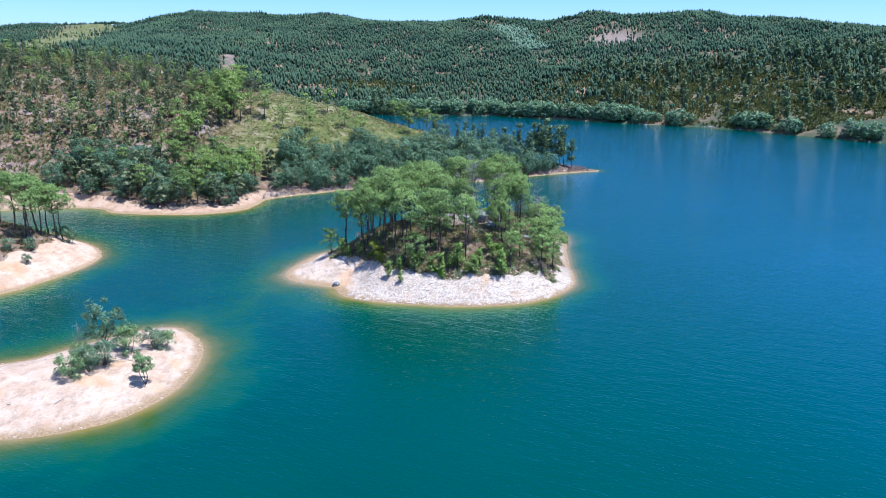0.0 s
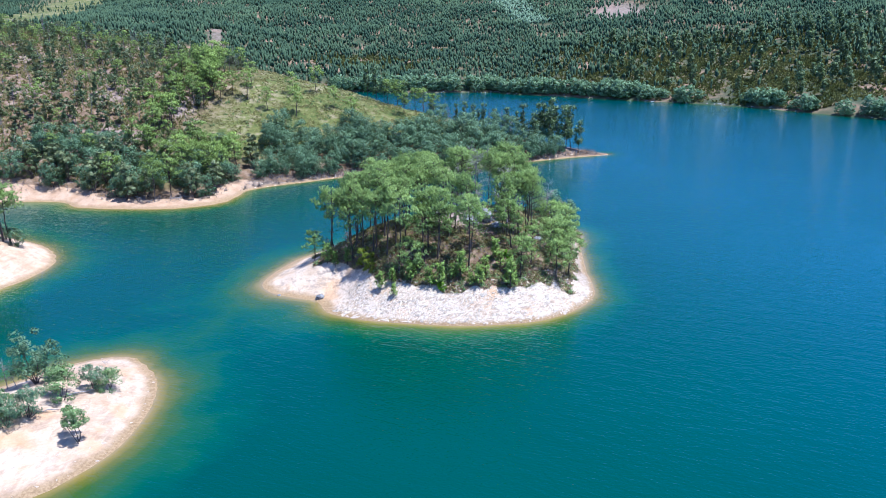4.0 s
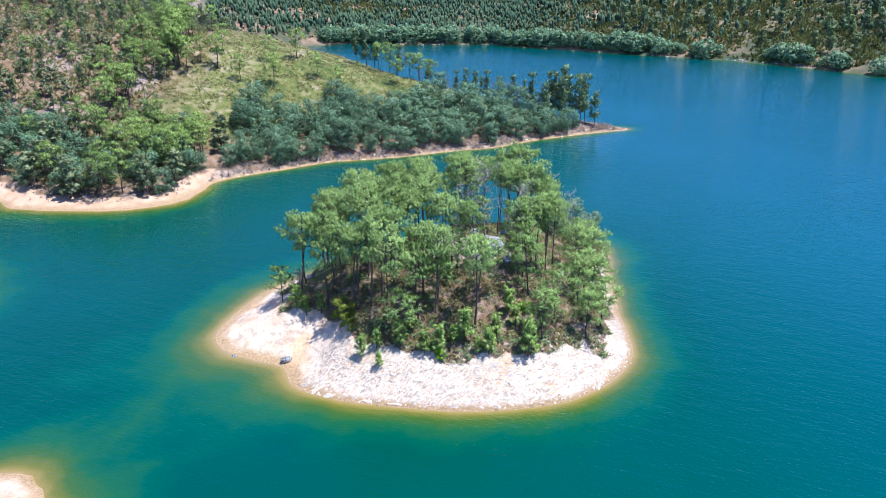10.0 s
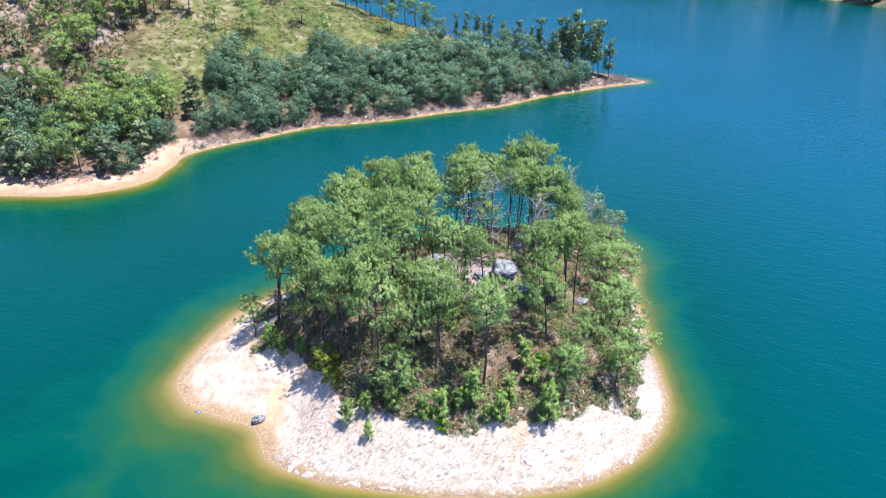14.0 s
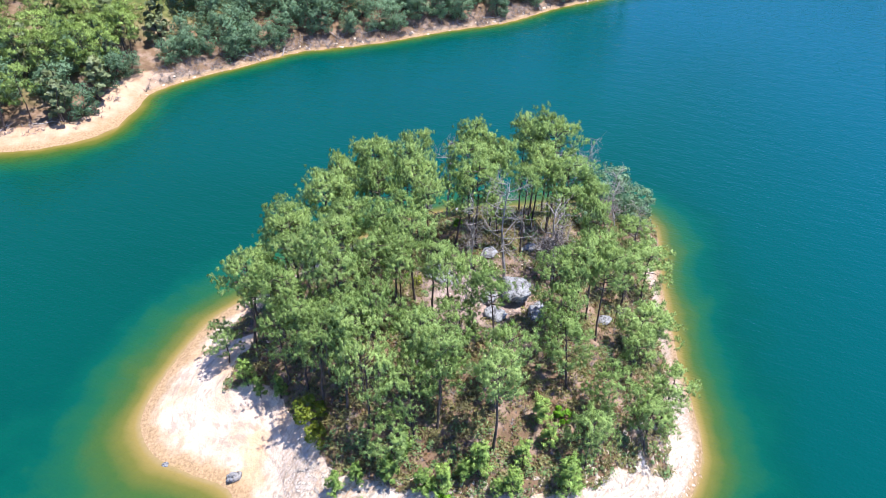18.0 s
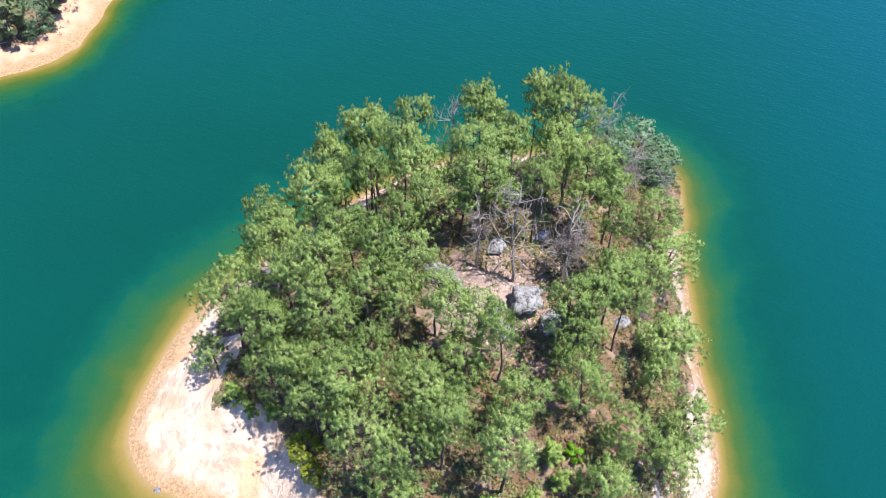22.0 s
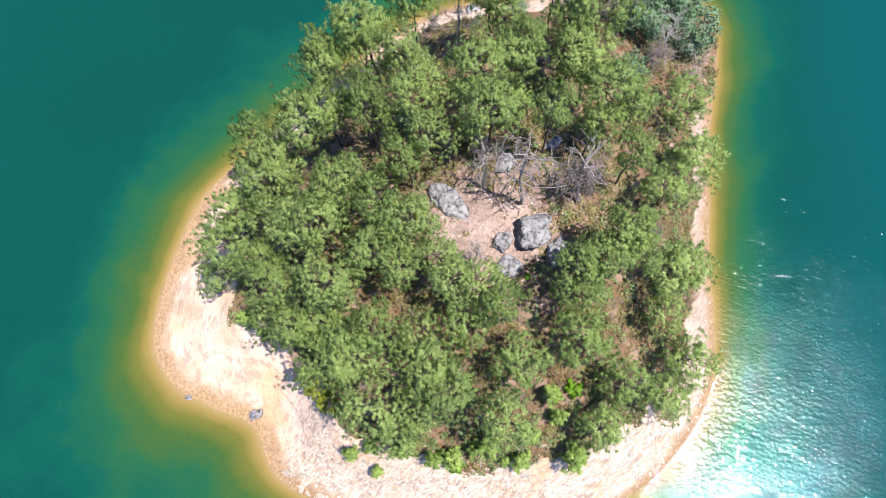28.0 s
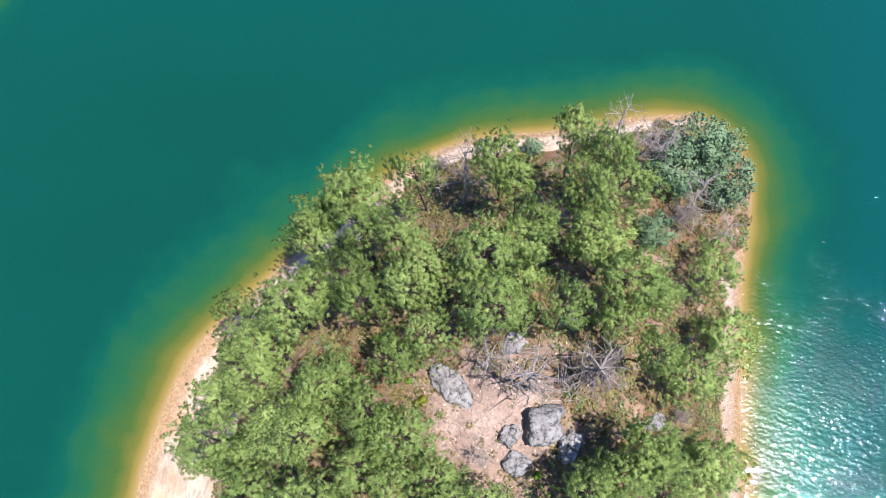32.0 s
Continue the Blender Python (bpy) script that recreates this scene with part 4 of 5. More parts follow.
stuff("dry_twigs", *blades(r, p, upward(r, len(p), 0.5), 11, 0.38, 0.035, 0.9), TWIGS, "dry grey-violet twigs and litter on the heath", "twigs")


# ---------------------------------------------------------------- islet and the wooded point to the west
OAKS = Kind("oak_shrub", [bushy_meshes(160 + k, 2.6, 1.5, 6, 44, 60, 0.09) for k in range(4)], BARK, OAK)
GREYOAKS = Kind("willow_shrub", [bushy_meshes(170 + k, 3.0, 1.5, 6, 44, 60, 0.09) for k in range(3)], BARK, WATTLE)
for x, y, size, kind in ((-34.2, 43.1, 0.85, 0), (-33.2, 44.4, 0.8, 1), (-32.4, 46.0, 0.85, 1), (-34.3, 45.6, 0.75, 0), (-31.6, 49.4, 1.0, 0), (-30.0, 51.9, 0.75, 1), (-29.0, 52.4, 0.7, 0)):
    (OAKS, GREYOAKS)[kind].plant(x, y, height(x, y), r, "grey-green leafy shrub on the bare islet", "shrub", size, "islet shrubs")
WATTLES.plant(-35.6, 52.9, height(-35.6, 52.9), r, "slender grey-green tree on the bare islet", "tree", 0.8)
lone = Kind("small_tree", [bushy_meshes(177, 2.9, 1.0, 3, 40, 60, 0.08, foot=0.45)], BARK, OAK)
lone.plant(-27.9, 44.4, height(-27.9, 44.4), r, "small round-crowned tree alone on the islet", "tree", 1.0)
for x, y, size in ((-38.6, 53.4, 0.45), (-37.6, 53.2, 0.38), (-29.0, 53.0, 0.4)):
    BARE.plant(x, y, height(x, y), r, "dead bare sapling on the islet", "dead tree", size)
for x, y, tall in ((-64.2, 94.7, 8), (-61.5, 92.1, 8.6), (-60.8, 92.8, 7.6), (-62.2, 86.5, 7.5), (-63.5, 87.5, 8.5), (-64.3, 91.9, 9), (-62.7, 90.2, 8), (-66.3, 89.5, 9), (-67.0, 93.4, 8.4), (-68.5, 86.0, 8.6), (-65.2, 83.6, 7.6), (-70.5, 90.4, 9), (-72.0, 95.0, 8), (-70.0, 82.0, 8.6), (-66.5, 97.0, 6.5), (-74.0, 87.0, 9)):
    TALL.plant(x, y, height(x, y), r, "tall maritime pine, bare trunk, on the wooded point", "tree", tall / 8.5, "point pines")
for x, y, size in ((-59.9, 92.7, 0.9), (-61.0, 84.0, 0.6), (-59.8, 80.8, 0.45), (-62.8, 94.8, 0.6), (-63.0, 82.0, 0.6)):
    GREYOAKS.plant(x, y, height(x, y), r, "grey-green leafy shrub below the pines of the point", "shrub", size)
p = spread_over(r, 1500, (-82, -54, 72, 106), lambda x, y, z, si, sm, sl, st, sf, c: (sl > 0) * (c > 0.5))
stuff("point_heath", *blades(r, p, upward(r, len(p)), 14, 0.5, 0.11, 0.75), HEATH, "low brown heath below the pines of the point", "heath")


def log(x, y, length, turn, thick, label):
    rr = np.random.RandomState(int(abs(x * 31 + y * 17)))
    a = np.array([-length / 2, 0, thick])
    b = np.array([length / 2, 0, thick * 1.4])
    pieces = [tube(bent(rr, a, b, 7, 0.06 * length), thick * np.linspace(1, 0.5, 7), 7)]
    for k in range(4):
        s = a + (b - a) * rr.uniform(0.3, 0.95)
        pieces.append(tube(bent(rr, s, s + rr.normal(size=3) * np.array([0.3, 0.3, 0.12]) * length * 0.6 + (0, 0, 0.15), 4, 0.05), thick * 0.35 * np.linspace(1, 0.4, 4), 5))
    v, f = joined(pieces)
    ob = tagged(new("driftwood_log", mesh("driftwood_log", v, f, GREYWOOD, True)), label, "log")
    slope = math.degrees(math.atan2(height(x + math.cos(radians(turn)) * length / 2, y + math.sin(radians(turn)) * length / 2) - height(x - math.cos(radians(turn)) * length / 2, y - math.sin(radians(turn)) * length / 2), length))
    ob.matrix_basis = pose(x, y, height(x, y), 0, -slope, turn)
    return ob


for x, y, length, turn, thick in ((-31.3, 47.2, 2.2, 35, 0.06), (-30.6, 50.7, 2.2, 50, 0.08), (-33.5, 39.6, 0.9, 50, 0.03), (-20.0, 159.6, 4.0, -30, 0.12), (-31.0, 150.8, 3.4, 10, 0.1), (-12.6, 160.6, 3.6, 25, 0.09), (1.4, 169.4, 4.2, -50, 0.12), (-55.0, 127.4, 2.6, 60, 0.09), (-57.5, 127.8, 3.0, -35, 0.09), (-26.0, 154.4, 3.2, 100, 0.09), (6.0, 168.6, 3.0, 15, 0.09), (14.0, 174.5, 3.0, 110, 0.08), (-50.5, 128.8, 2.4, 20, 0.07), (5.4, 91.6, 2.6, 10, 0.05), (-14.2, 88.0, 2.6, 8, 0.05)):
    log(x, y, length, turn, thick, "bleached driftwood log with broken branches on the bank")

# ---------------------------------------------------------------- the wooded peninsula behind the island
def light_pine(k, tall=6.5, wide=1.5, low=0.4):
    return pine_meshes(200 + k, tall, wide, low, 13, 10, 14, 0.25, 0.11, 0.11)


FIELD = Kind("pine_tree", [light_pine(k) for k in range(5)], BARK, FIELDPINE)
GUMS = Kind("gum_tree", [gum_meshes(230 + k) for k in range(4)], BARK, GUM)
SAPLINGS = Kind("bare_sapling", [dead_meshes(240 + k, 6.5, 0.7, 16, 4) for k in range(2)], TWIGS, None)
SCRUB = Kind("young_tree", [bushy_meshes(250 + k, 4.2, 1.15, 3, 20, 26, 0.24, foot=0.2) for k in range(4)], BARK, OLIVE)
r = np.random.RandomState(33)
RIDGE = [(-64.1, 177.8), (-55.7, 174.1), (-54.0, 177.9), (-50.1, 176.9), (-50.6, 183.9), (-40.5, 183.5), (-44.6, 173.9), (-38.0, 174.8), (-35.4, 187.7), (-17.5, 192), (-13.0, 185.7), (-10.5, 192), (-8.4, 191.4), (-6.0, 191), (-68.4, 195.8), (-65.0, 192.8), (-67.0, 190.0), (-60.5, 191.5), (-57.0, 197.5), (-15.4, 194.2), (-25.0, 176.0), (-30.0, 180.5), (-62.5, 187.0)]
for x, y in RIDGE:
    FIELD.plant(x, y, height(x, y) - 0.1, r, "single slender pine on the grassy ridge", "tree", r.uniform(0.85, 1.15), "ridge pines")
for k in range(34):
    t = r.rand()
    x, y = -64.5 + r.normal() * 2.6 + 2 * t, 152 + 38 * t + r.normal() * 1.5
    FIELD.plant(x, y, height(x, y) - 0.1, r, "bright green pine in a row down the slope", "tree", r.uniform(0.85, 1.3), "slope pines")
for x, y in ((-50.7, 137.4), (-52.1, 135.5), (-54.6, 135.5), (-50.2, 141.8), (-48.0, 143.0), (-46.5, 140.5), (-49.0, 146.0), (-53.0, 141.5), (-51.6, 145.6), (-57.0, 138.5), (-45.5, 145.6), (-60.5, 141.5), (-56.0, 144.5), (-47.0, 137.5)):
    FIELD.plant(x, y, height(x, y) - 0.1, r, "yellow-green pine on the low shore", "tree", r.uniform(0.85, 1.2), "shore pines")


def place_many(r, n, box, ok, gap):
    """Places at least a gap apart for which ok(x, y) holds."""
    cell, out = {}, []
    for _ in range(n):
        x, y = r.uniform(box[0], box[1]), r.uniform(box[2], box[3])
        i, j = int(x // gap), int(y // gap)
        if any((x - a) ** 2 + (y - b) ** 2 < gap * gap for di in (-1, 0, 1) for dj in (-1, 0, 1) for a, b in cell.get((i + di, j + dj), ())):
            continue
        if ok(x, y):
            cell.setdefault((i, j), []).append((x, y))
            out.append((x, y))
    return out


# the belt of wattles along the bank
def in_belt(x, y):
    s = sample(S_MAIN, x, y)
    south = y < 192 - 0.12 * (x + 40)
    wide = 17 if x < 5 else 12
    if x < -41:
        return south and 3.6 < s < 17 and y < 152
    return south and 1.8 < s < wide - 3 * math.sin(x * 0.35)


for x, y in place_many(r, 4200, (-84, 36, 122, 192), in_belt, 2.45):
    mix = r.rand() if -66 < x < -42 else (0.55 * r.rand() if x < -42 else 0.0)
    if mix > 0.66:
        FIELD.plant(x, y, height(x, y) - 0.1, r, "yellow-green pine on the low shore", "tree", r.uniform(0.85, 1.25), "shore pines")
        continue
    if mix > 0.42:
        SCRUB.plant(x, y, height(x, y) - 0.1, r, "olive green young tree above the small beach", "tree", r.uniform(1.1, 1.7), "shore trees")
        continue
    WATTLES.plant(x, y, height(x, y) - 0.3, r, "dense blue-green wattle on the lake bank", "tree", r.uniform(0.66, 1.08), "bank wattles")
for x, y, size in ((19.5, 183.2, 1.0), (21.5, 184.6, 1.15), (23.4, 183.6, 1.2), (25.4, 186.0, 1.1), (27.4, 185.2, 1.2), (29.4, 186.4, 1.2), (31.4, 186.0, 0.9), (17.5, 186.6, 0.95), (24.2, 187.8, 1.25), (28.4, 187.6, 1.0), (22.5, 186.4, 1.1), (-6.5, 196.0, 0.7), (2.0, 195.0, 0.75), (4.5, 196.0, 0.8), (7.5, 194.0, 0.8), (10.4, 195.2, 0.75), (13.0, 193.0, 0.8), (-21.0, 197.0, 1.0), (-19.0, 195.5, 0.9), (-14.0, 198.0, 0.85), (-23.5, 196.5, 0.9), (0.0, 194.6, 0.6), (5.8, 192.6, 0.6), (16.0, 191.0, 0.75)):
    GUMS.plant(x, y, height(x, y) - 0.1, r, "slim dark gum tree near the end of the point", "tree", size, "point gums")
for k in range(38):
    x = r.uniform(-9, 28)
    y = 196.5 - 0.28 * x + r.normal() * 1.4
    SAPLINGS.plant(x, y, height(x, y) - 0.1, r, "thin leafless sapling on the ridge", "sapling", r.uniform(0.7, 1.1), "bare saplings")
for x, y in place_many(r, 4200, (-150, -56, 134, 248), lambda x, y: sample(S_MAIN, x, y) > 9 and x < -58 - 0.02 * (y - 150) and r.rand() < 0.9, 3.0):
    kind = r.rand()
    if kind < 0.2:
        FIELD.plant(x, y, height(x, y) - 0.1, r, "young pine on the scrubby hillside", "tree", r.uniform(0.4, 0.8), "hillside pines")
    elif kind < 0.42:
        GUMS.plant(x, y, height(x, y) - 0.1, r, "slim young gum on the scrubby hillside", "tree", r.uniform(0.35, 0.7), "hillside gums")
    elif kind < 0.76:
        SCRUB.plant(x, y, height(x, y) - 0.1, r, "olive green young tree on the scrubby hillside", "tree", r.uniform(0.6, 1.15), "hillside trees")
    else:
        SAPLINGS.plant(x, y, height(x, y) - 0.1, r, "thin leafless sapling on the hillside", "sapling", r.uniform(0.5, 0.9), "bare saplings")

p = spread_over(r, 24000, (-62, 30, 150, 205), lambda x, y, z, si, sm, sl, st, sf, c: (sm > 7) * (0.25 + 0.75 * (wave(x, y, 7, 41) > 0.0)) * 0.75)
stuff("meadow_shrubs", *domes(r, p, 8, 0.34, 0.16, 0.8), HEATH, "small olive shrubs dotted over the dry ridge", "shrubs")
p = spread_over(r, 3000, (-62, 30, 150, 205), lambda x, y, z, si, sm, sl, st, sf, c: (sm > 7) * (wave(x, y, 5, 42) > 0.4))
stuff("green_meadow_shrubs", *blades(r, p, upward(r, len(p)), 14, 0.6, 0.16, 1.0), OAK, "small bright green shrubs on the dry ridge", "shrubs")
p = spread_over(r, 26000, (-170, -58, 130, 260), lambda x, y, z, si, sm, sl, st, sf, c: (sm > 6) * 0.7)
stuff("hillside_scrub", *blades(r, p, upward(r, len(p)), 11, 0.75, 0.22, 1.0), HEATH, "low brown and olive scrub on the hillside", "scrub")
p = spread_over(r, 8000, (-170, -58, 130, 260), lambda x, y, z, si, sm, sl, st, sf, c: (sm > 6) * (wave(x, y, 14, 43) > 0.0))
stuff("green_hillside_scrub", *blades(r, p, upward(r, len(p)), 14, 1.0, 0.24, 1.0), GUM, "dark green waist-high scrub on the hillside", "scrub")
p = spread_over(r, 16000, (-42, 36, 138, 192), lambda x, y, z, si, sm, sl, st, sf, c: (sm > 0.4) * (sm < 3.6) * (y < 190) * 0.8)
stuff("dead_brush", *blades(r, p, upward(r, len(p), 0.9), 14, 0.95, 0.05, 1.0), TWIGS, "grey dead brush tangled along the eroded bank", "brush")
p = spread_over(r, 2500, (-86, -42, 122, 140), lambda x, y, z, si, sm, sl, st, sf, c: (sm > 2.6) * (sm < 5.5) * 0.5)
stuff("shore_brush", *blades(r, p, upward(r, len(p), 0.8), 10, 0.7, 0.05, 1.0), TWIGS, "dry grey brush above the small beach", "brush")


# ---------------------------------------------------------------- far shore and wooded hills
def conifers(r, p, tall, wide, sides=4):
    """Many small far pines in one mesh, each a ragged crown with a blunt top."""
    n = len(p)
    h, w = tall * np.clip(r.normal(1, 0.22, n), 0.45, 1.6), wide * r.uniform(0.6, 1.3, n)
    h *= 1 + 0.15 * wave(p[:, 0], p[:, 1], 70, 61)
    vs = []
    for low, rad in ((0.22, 0.7), (0.6, 0.9)):
        a = r.uniform(0, 6.28, (n, 1)) + np.arange(sides) * 2 * np.pi / sides
        wd = w[:, None] * rad * r.uniform(0.6, 1.25, (n, sides))
        vs.append(np.stack([p[:, :1] + np.cos(a) * wd, p[:, 1:2] + np.sin(a) * wd, p[:, 2:] + h[:, None] * (low + r.uniform(-0.1, 0.1, (n, sides)))], -1))
    vs.append(np.stack([p[:, 0] + r.normal(size=n) * 0.25 * w, p[:, 1] + r.normal(size=n) * 0.25 * w, p[:, 2] + h], -1)[:, None])
    v = np.concatenate(vs, 1)
    one = [(j, (j + 1) % sides, sides + j) for j in range(sides)] + [((j + 1) % sides, sides + (j + 1) % sides, sides + j) for j in range(sides)] + [(sides + j, sides + (j + 1) % sides, 2 * sides) for j in range(sides)]
    f = (np.arange(n)[:, None, None] * (2 * sides + 1) + np.array(one)[None]).reshape(-1, 3)
    return v.reshape(-1, 3), f


def wood_chance(x, y, z, si, sm, sl, st, sf, c):
    k = (sf > 9) * 1.0
    k *= 1 - 0.97 * bump_at(x, y, -126 - 0.29 * (y - 397), y, 5, 1) * (y < 470)
    k *= 1 - 0.985 * bump_at(x, y, -318 - 0.33 * (y - 560), y, 52, 1) * (y < 880)
    k *= 1 - 0.95 * bump_at(x, y, 46 - 0.12 * (y - 600), y, 13, 1) * (y > 520) * (y < 700)
    k *= 1 - 0.92 * bump_at(x, y, 115, 560, 27, 52)
    k *= 1 - 0.96 * bump_at(x, y, 140, 368, 98, 86) * (1 - bump_at(x, y, 205, 400, 30, 42))
    k *= 1 - 0.92 * bump_at(x, y, -52, 438, 42, 26)
    # slopes that fall away to the north are left bare: nothing looks at them
    away = FAR_HIGH(x, y + 14) - FAR_HIGH(x, y) < -1.2
    return k * (0.3 + 0.7 * (wave(x, y, 48, 51) + 0.5 * wave(x, y, 16, 52) > -0.55)) * np.where(away & (y > 560), 0.0, 1.0)


r = np.random.RandomState(44)
p = spread_over(r, 125000, (-620, 480, 325, 900), wood_chance)
stuff("far_woods", *conifers(r, p, 3.9, 0.85), FARWOOD, "dense dark green pine woods over the far hills", "woods")
p = spread_over(r, 3600, (20, 75, 540, 700), lambda x, y, *a: 0.55 * bump_at(x, y, 46 - 0.12 * (y - 600), y, 12, 1))
stuff("pale_plantation", *conifers(r, p, 3.6, 1.2), PALE, "pale grey-green young gum plantation on the far hill", "plantation")
p = spread_over(r, 80000, (-110, 290, 290, 490), lambda x, y, z, si, sm, sl, st, sf, c: (sf > 1) * np.clip(0.06 + 0.6 * np.clip((x - 10) / 60, 0, 1) * (y < 470 - 0.1 * x) + 0.6 * bump_at(x, y, -52, 438, 42, 26), 0, 1) * (0.35 + 0.65 * (wave(x, y, 22, 62) > -0.1)))
stuff("far_scrub", *blades(r, p, upward(r, len(p)), 11, 1.5, 0.6, 1.0), FARSCRUB, "olive and brown scrub on the far slope", "scrub")
FARGUMS = Kind("gum_tree", [gum_meshes(280 + k, 10, 1.9, 22, 0.42) for k in range(3)], BARK, GUM)
line = FAR[(FAR[:, 1] < 420) & (FAR[:, 0] > -80) & (FAR[:, 0] < 320)]
forms, pieces = [bushy_meshes(270 + k, 5.5, 3.4, 4, 34, 15, 0.52)[1] for k in range(4)], []
for k in range(250):
    x = -62 + 330 * r.rand()
    y = float(np.interp(x, line[:, 0], line[:, 1])) + r.uniform(1.2, 6.5)
    dense = 1.0 if x < 75 else (0.8 if math.sin(x * 0.33) > -0.3 else 0.3)
    if r.rand() < dense:
        v, f, n = forms[r.randint(4)]
        a, size = r.uniform(0, 6.283), r.uniform(0.6, 1.2)
        turn = np.array([[math.cos(a), math.sin(a), 0], [-math.sin(a), math.cos(a), 0], [0, 0, 1]])
        pieces.append((v @ turn * size + (x, y, height(x, y) - 0.3), f, n @ turn))
stuff("far_shore_wattles", *joined([q[:2] for q in pieces]), np.concatenate([q[2] for q in pieces]), WATTLE, "blue-green wattle clumps along the far shore", "trees")
for x, y in place_many(r, 900, (70, 260, 300, 450), lambda x, y: sample(S_FAR, x, y) > 8 and (r.rand() < 0.3 or bump_at(x, y, 198, 396, 30, 36) > 0.4), 6.0):
    FARGUMS.plant(x, y, height(x, y) - 0.3, r, "dark tall gum on the far slope", "tree", r.uniform(0.6, 1.05), "far slope gums")


# ---------------------------------------------------------------- broken stone of the shores
def shard_mesh(seed):
    """A broken slab of shale: a bevelled, crooked wedge."""
    r = np.random.RandomState(seed)
    a = np.sort(r.uniform(0, 2 * np.pi, 6)) + np.linspace(0, 0.3, 6)
    low = np.stack([np.cos(a), np.sin(a) * r.uniform(0.5, 0.9), np.full(6, -0.4)], -1) * r.uniform(0.8, 1.15, (6, 1))
    high = low * (0.78, 0.78, 0) + (0, 0, 0.25) + r.normal(size=(6, 3)) * 0.06
    v = np.r_[low, high, [[0.02, 0.0, 0.34]]]
    f = [(i, (i + 1) % 6, 6 + (i + 1) % 6) for i in range(6)] + [(i, 6 + (i + 1) % 6, 6 + i) for i in range(6)] + [(6 + i, 6 + (i + 1) % 6, 12) for i in range(6)]
    return v, np.array(f)


SHARDS = [shard_mesh(300 + k) for k in range(8)]
SHARD_MESHES = [mesh("stone", v, f, SHALE) for v, f in SHARDS]


def lay(r, x, y, size, strike=None):
    z = height(x, y)
    gx, gy = height(x + 0.3, y) - height(x - 0.3, y), height(x, y + 0.3) - height(x, y - 0.3)
    tilt = Vector((-gx / 0.6, -gy / 0.6, 1)).to_track_quat("Z", "Y").to_matrix().to_4x4()
    if strike is None:
        spin = Euler((r.normal() * 0.25, r.normal() * 0.25, r.uniform(0, 6.28))).to_matrix().to_4x4()
        return Matrix.Translation((x, y, z)) @ tilt @ spin @ Matrix.Diagonal((size * r.uniform(0.7, 1.4), size * r.uniform(0.6, 1.0), size * r.uniform(0.25, 0.5), 1))
    # bedded rock: long low slabs that dip one way
    spin = Euler((0.12 + r.normal() * 0.14, r.normal() * 0.12, strike + r.normal() * 0.7)).to_matrix().to_4x4()
    return Matrix.Translation((x, y, z - 0.02)) @ tilt @ spin @ Matrix.Diagonal((size * r.uniform(0.8, 1.35), size * r.uniform(0.5, 0.95), size * r.uniform(0.22, 0.5), 1))


r = np.random.RandomState(55)
front = place_many(r, 14000, (-14, 18.5, 70.4, 82), lambda x, y: 0.25 < sample(S_ISLAND, x, y) < 5.4 and x + 0.3 * (82 - y) > -10.5, 0.3)
for x, y in front[:290]:
    ob = new("stone", SHARD_MESHES[r.randint(8)])
    ob.parent = ground
    ob.matrix_basis = lay(r, x, y, r.choice([0.22, 0.32, 0.44, 0.6], p=[0.3, 0.35, 0.25, 0.1]), 0.75)


def loose_stones(name, places, sizes, label, strike=None, material=None):
    pieces = []
    for x, y in places:
        v, f = SHARDS[r.randint(8)]
        m = np.array(lay(r, x, y, r.choice(sizes), strike))
        pieces.append((v @ m[:3, :3].T + m[:3, 3], f))
    return stuff(name, *joined(pieces), material or SHALE, label, "stones")


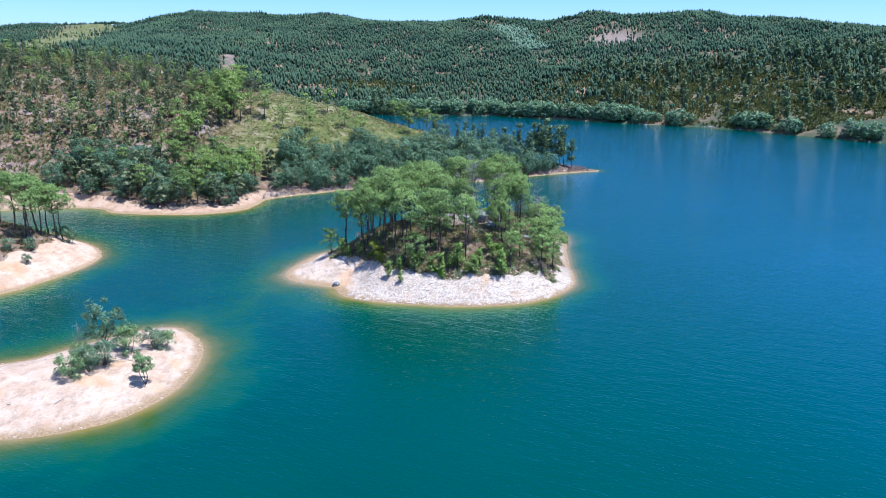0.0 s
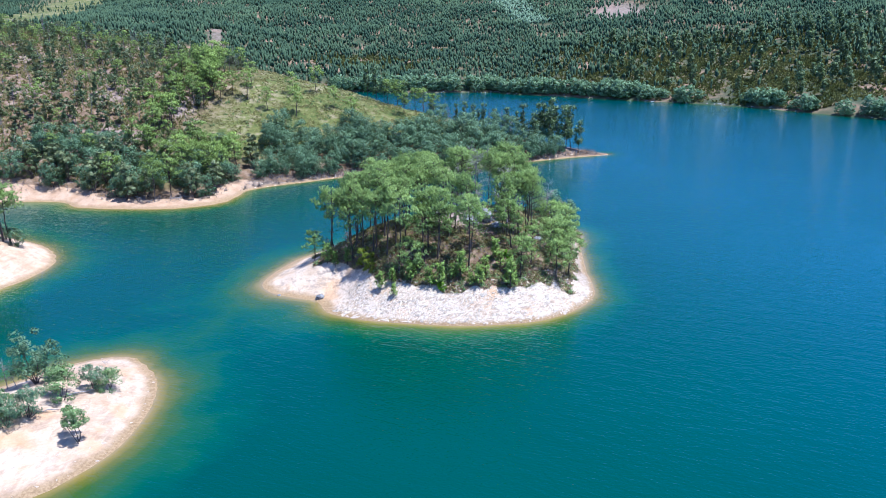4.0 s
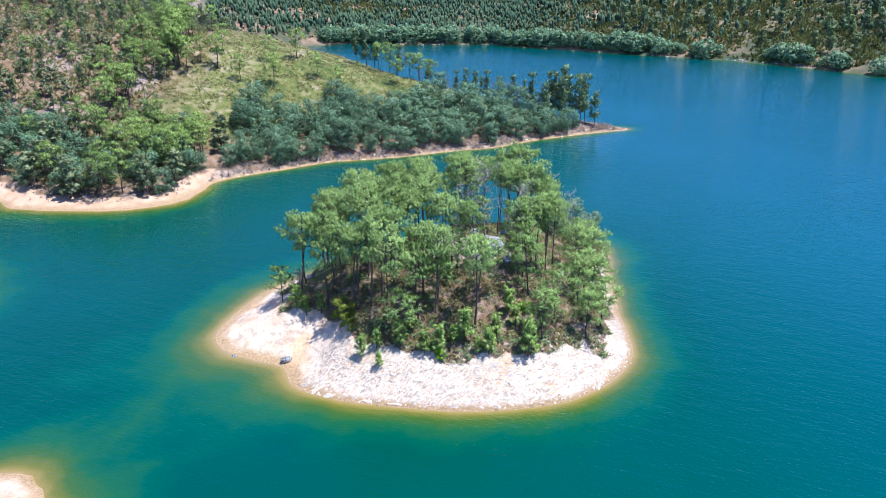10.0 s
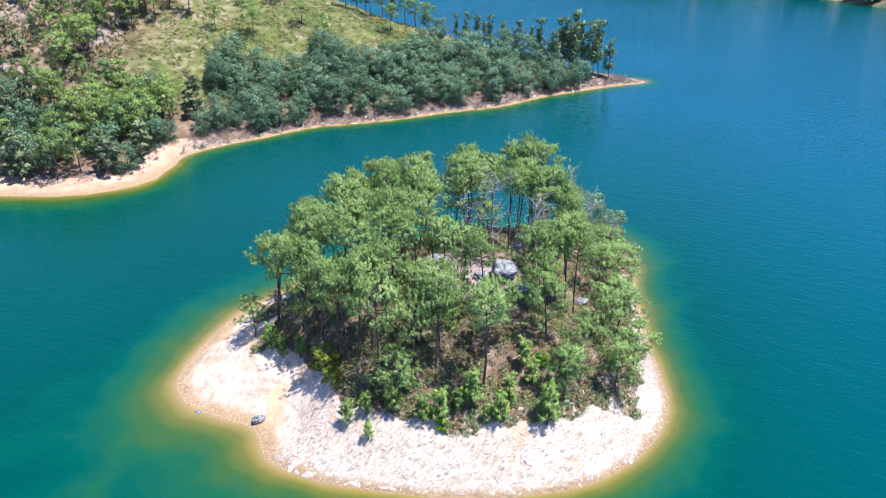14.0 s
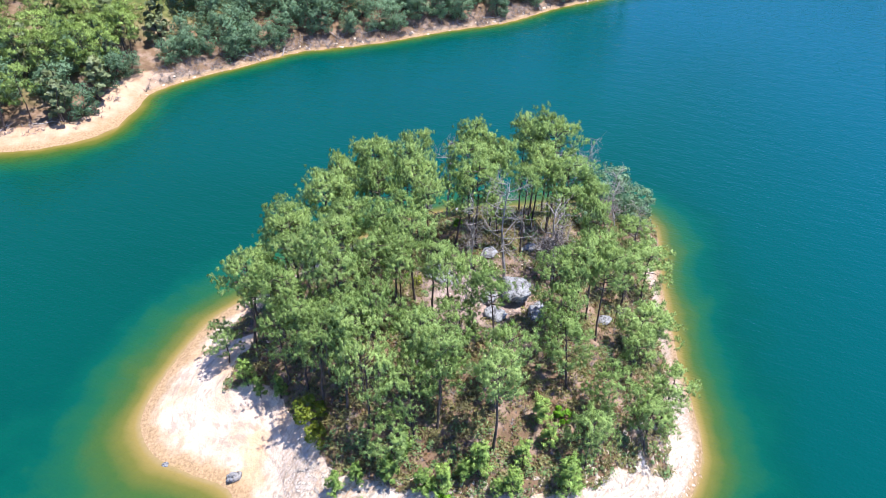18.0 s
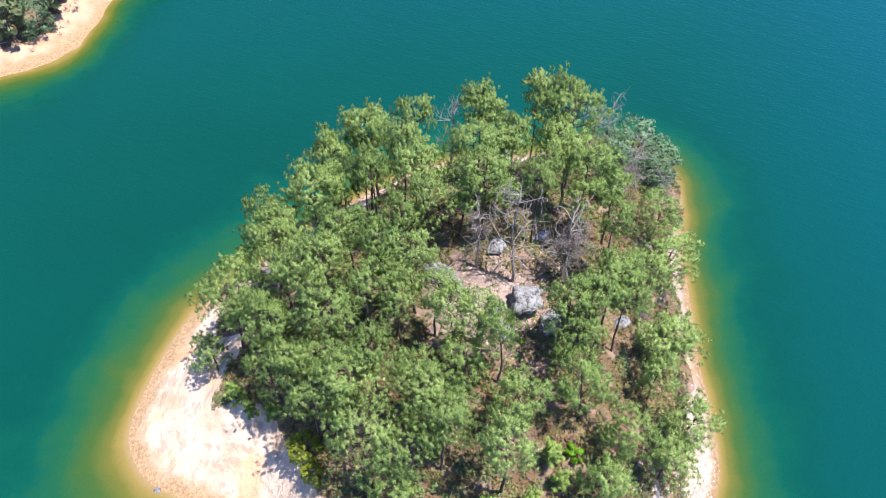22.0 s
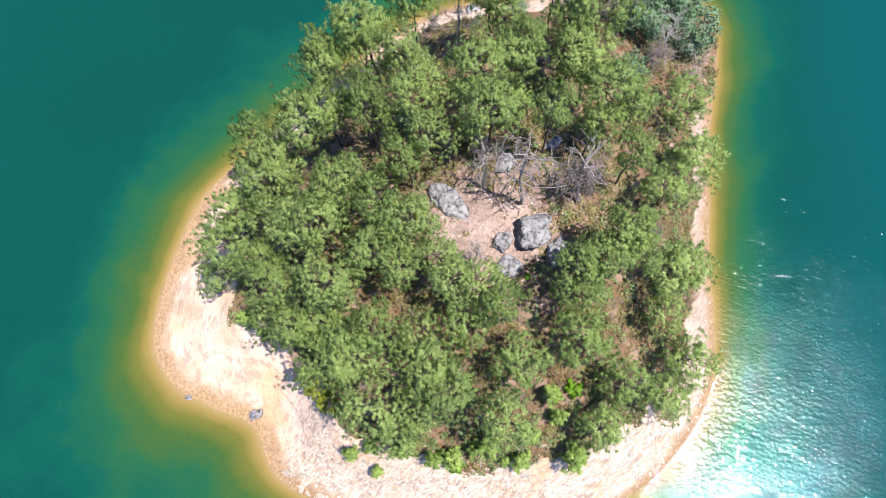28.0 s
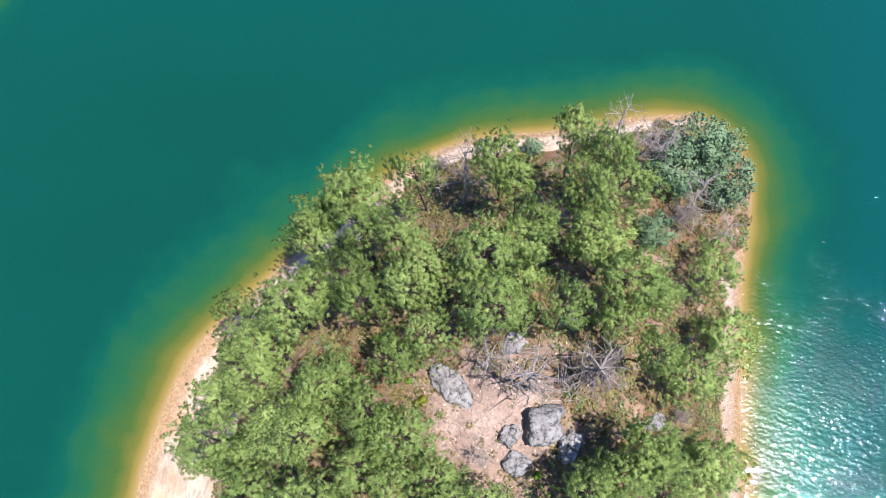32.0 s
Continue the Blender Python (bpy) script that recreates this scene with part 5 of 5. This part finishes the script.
loose_stones("shore_stones", front[290:], [0.14, 0.2, 0.28, 0.4], "broken pale shale covering the island shore", 0.75)
rim = place_many(r, 14000, (-25, 21.5, 70, 115), lambda x, y: -0.5 < sample(S_ISLAND, x, y) < 0.28 and (x > -12.5 or y > 96) and wave(x, y, 2.2, 81) > -0.35, 0.3)
loose_stones("rim_stones", rim, [0.1, 0.16, 0.25, 0.34], "rusty brown wet stones along the waterline", 0.75, RIMROCK)
east = place_many(r, 5200, (10, 21, 72, 114), lambda x, y: 0.1 < sample(S_ISLAND, x, y) < 4.0, 0.42)
loose_stones("east_stones", east, [0.08, 0.13, 0.2], "pale broken stones on the island's steep shore", 0.9)
bank = place_many(r, 3000, (-42, 42, 138, 190), lambda x, y: 0.0 < sample(S_MAIN, x, y) < 1.8 and y < 190, 0.75)
loose_stones("bank_stones", bank, [0.15, 0.25, 0.4], "pale stones along the eroded bank")
edge = place_many(r, 26000, (-60, 270, 190, 385), lambda x, y: abs(sample(S_FAR, x, y)) < 4 and abs(float(signed(FAR, np.array([x]), np.array([y]))[0]) - 0.2) < 0.9, 0.9)
loose_stones("far_rim_stones", edge, [0.3, 0.5, 0.8], "grey stones along the far waterline", None, STONE)
islet = place_many(r, 2500, (-46, -25, 34, 62), lambda x, y: 0.1 < sample(S_ISLET, x, y) < 5, 0.75)
loose_stones("islet_stones", islet, [0.08, 0.13, 0.22], "flat pale stones scattered over the islet")
yard = place_many(r, 2600, (-4, 8, 85, 97), lambda x, y: r.rand() < math.exp(-((x - 2) / 5) ** 2 - ((y - 91) / 5) ** 2), 0.2)
loose_stones("clearing_stones", yard, [0.03, 0.05, 0.09, 0.15], "small broken stones strewn over the clearing")
p = spread_over(r, 2600, (-4, 8, 85, 97), lambda x, y, z, *a: np.exp(-((x - 2) / 5.5) ** 2 - ((y - 91) / 5.5) ** 2) * (wave(x, y, 3, 71) > -0.2))
stuff("fallen_twigs", *blades(r, p, upward(r, len(p), 1.4), 5, 0.45, 0.02, 1.4), TWIGS, "grey fallen twigs lying about the clearing", "twigs")
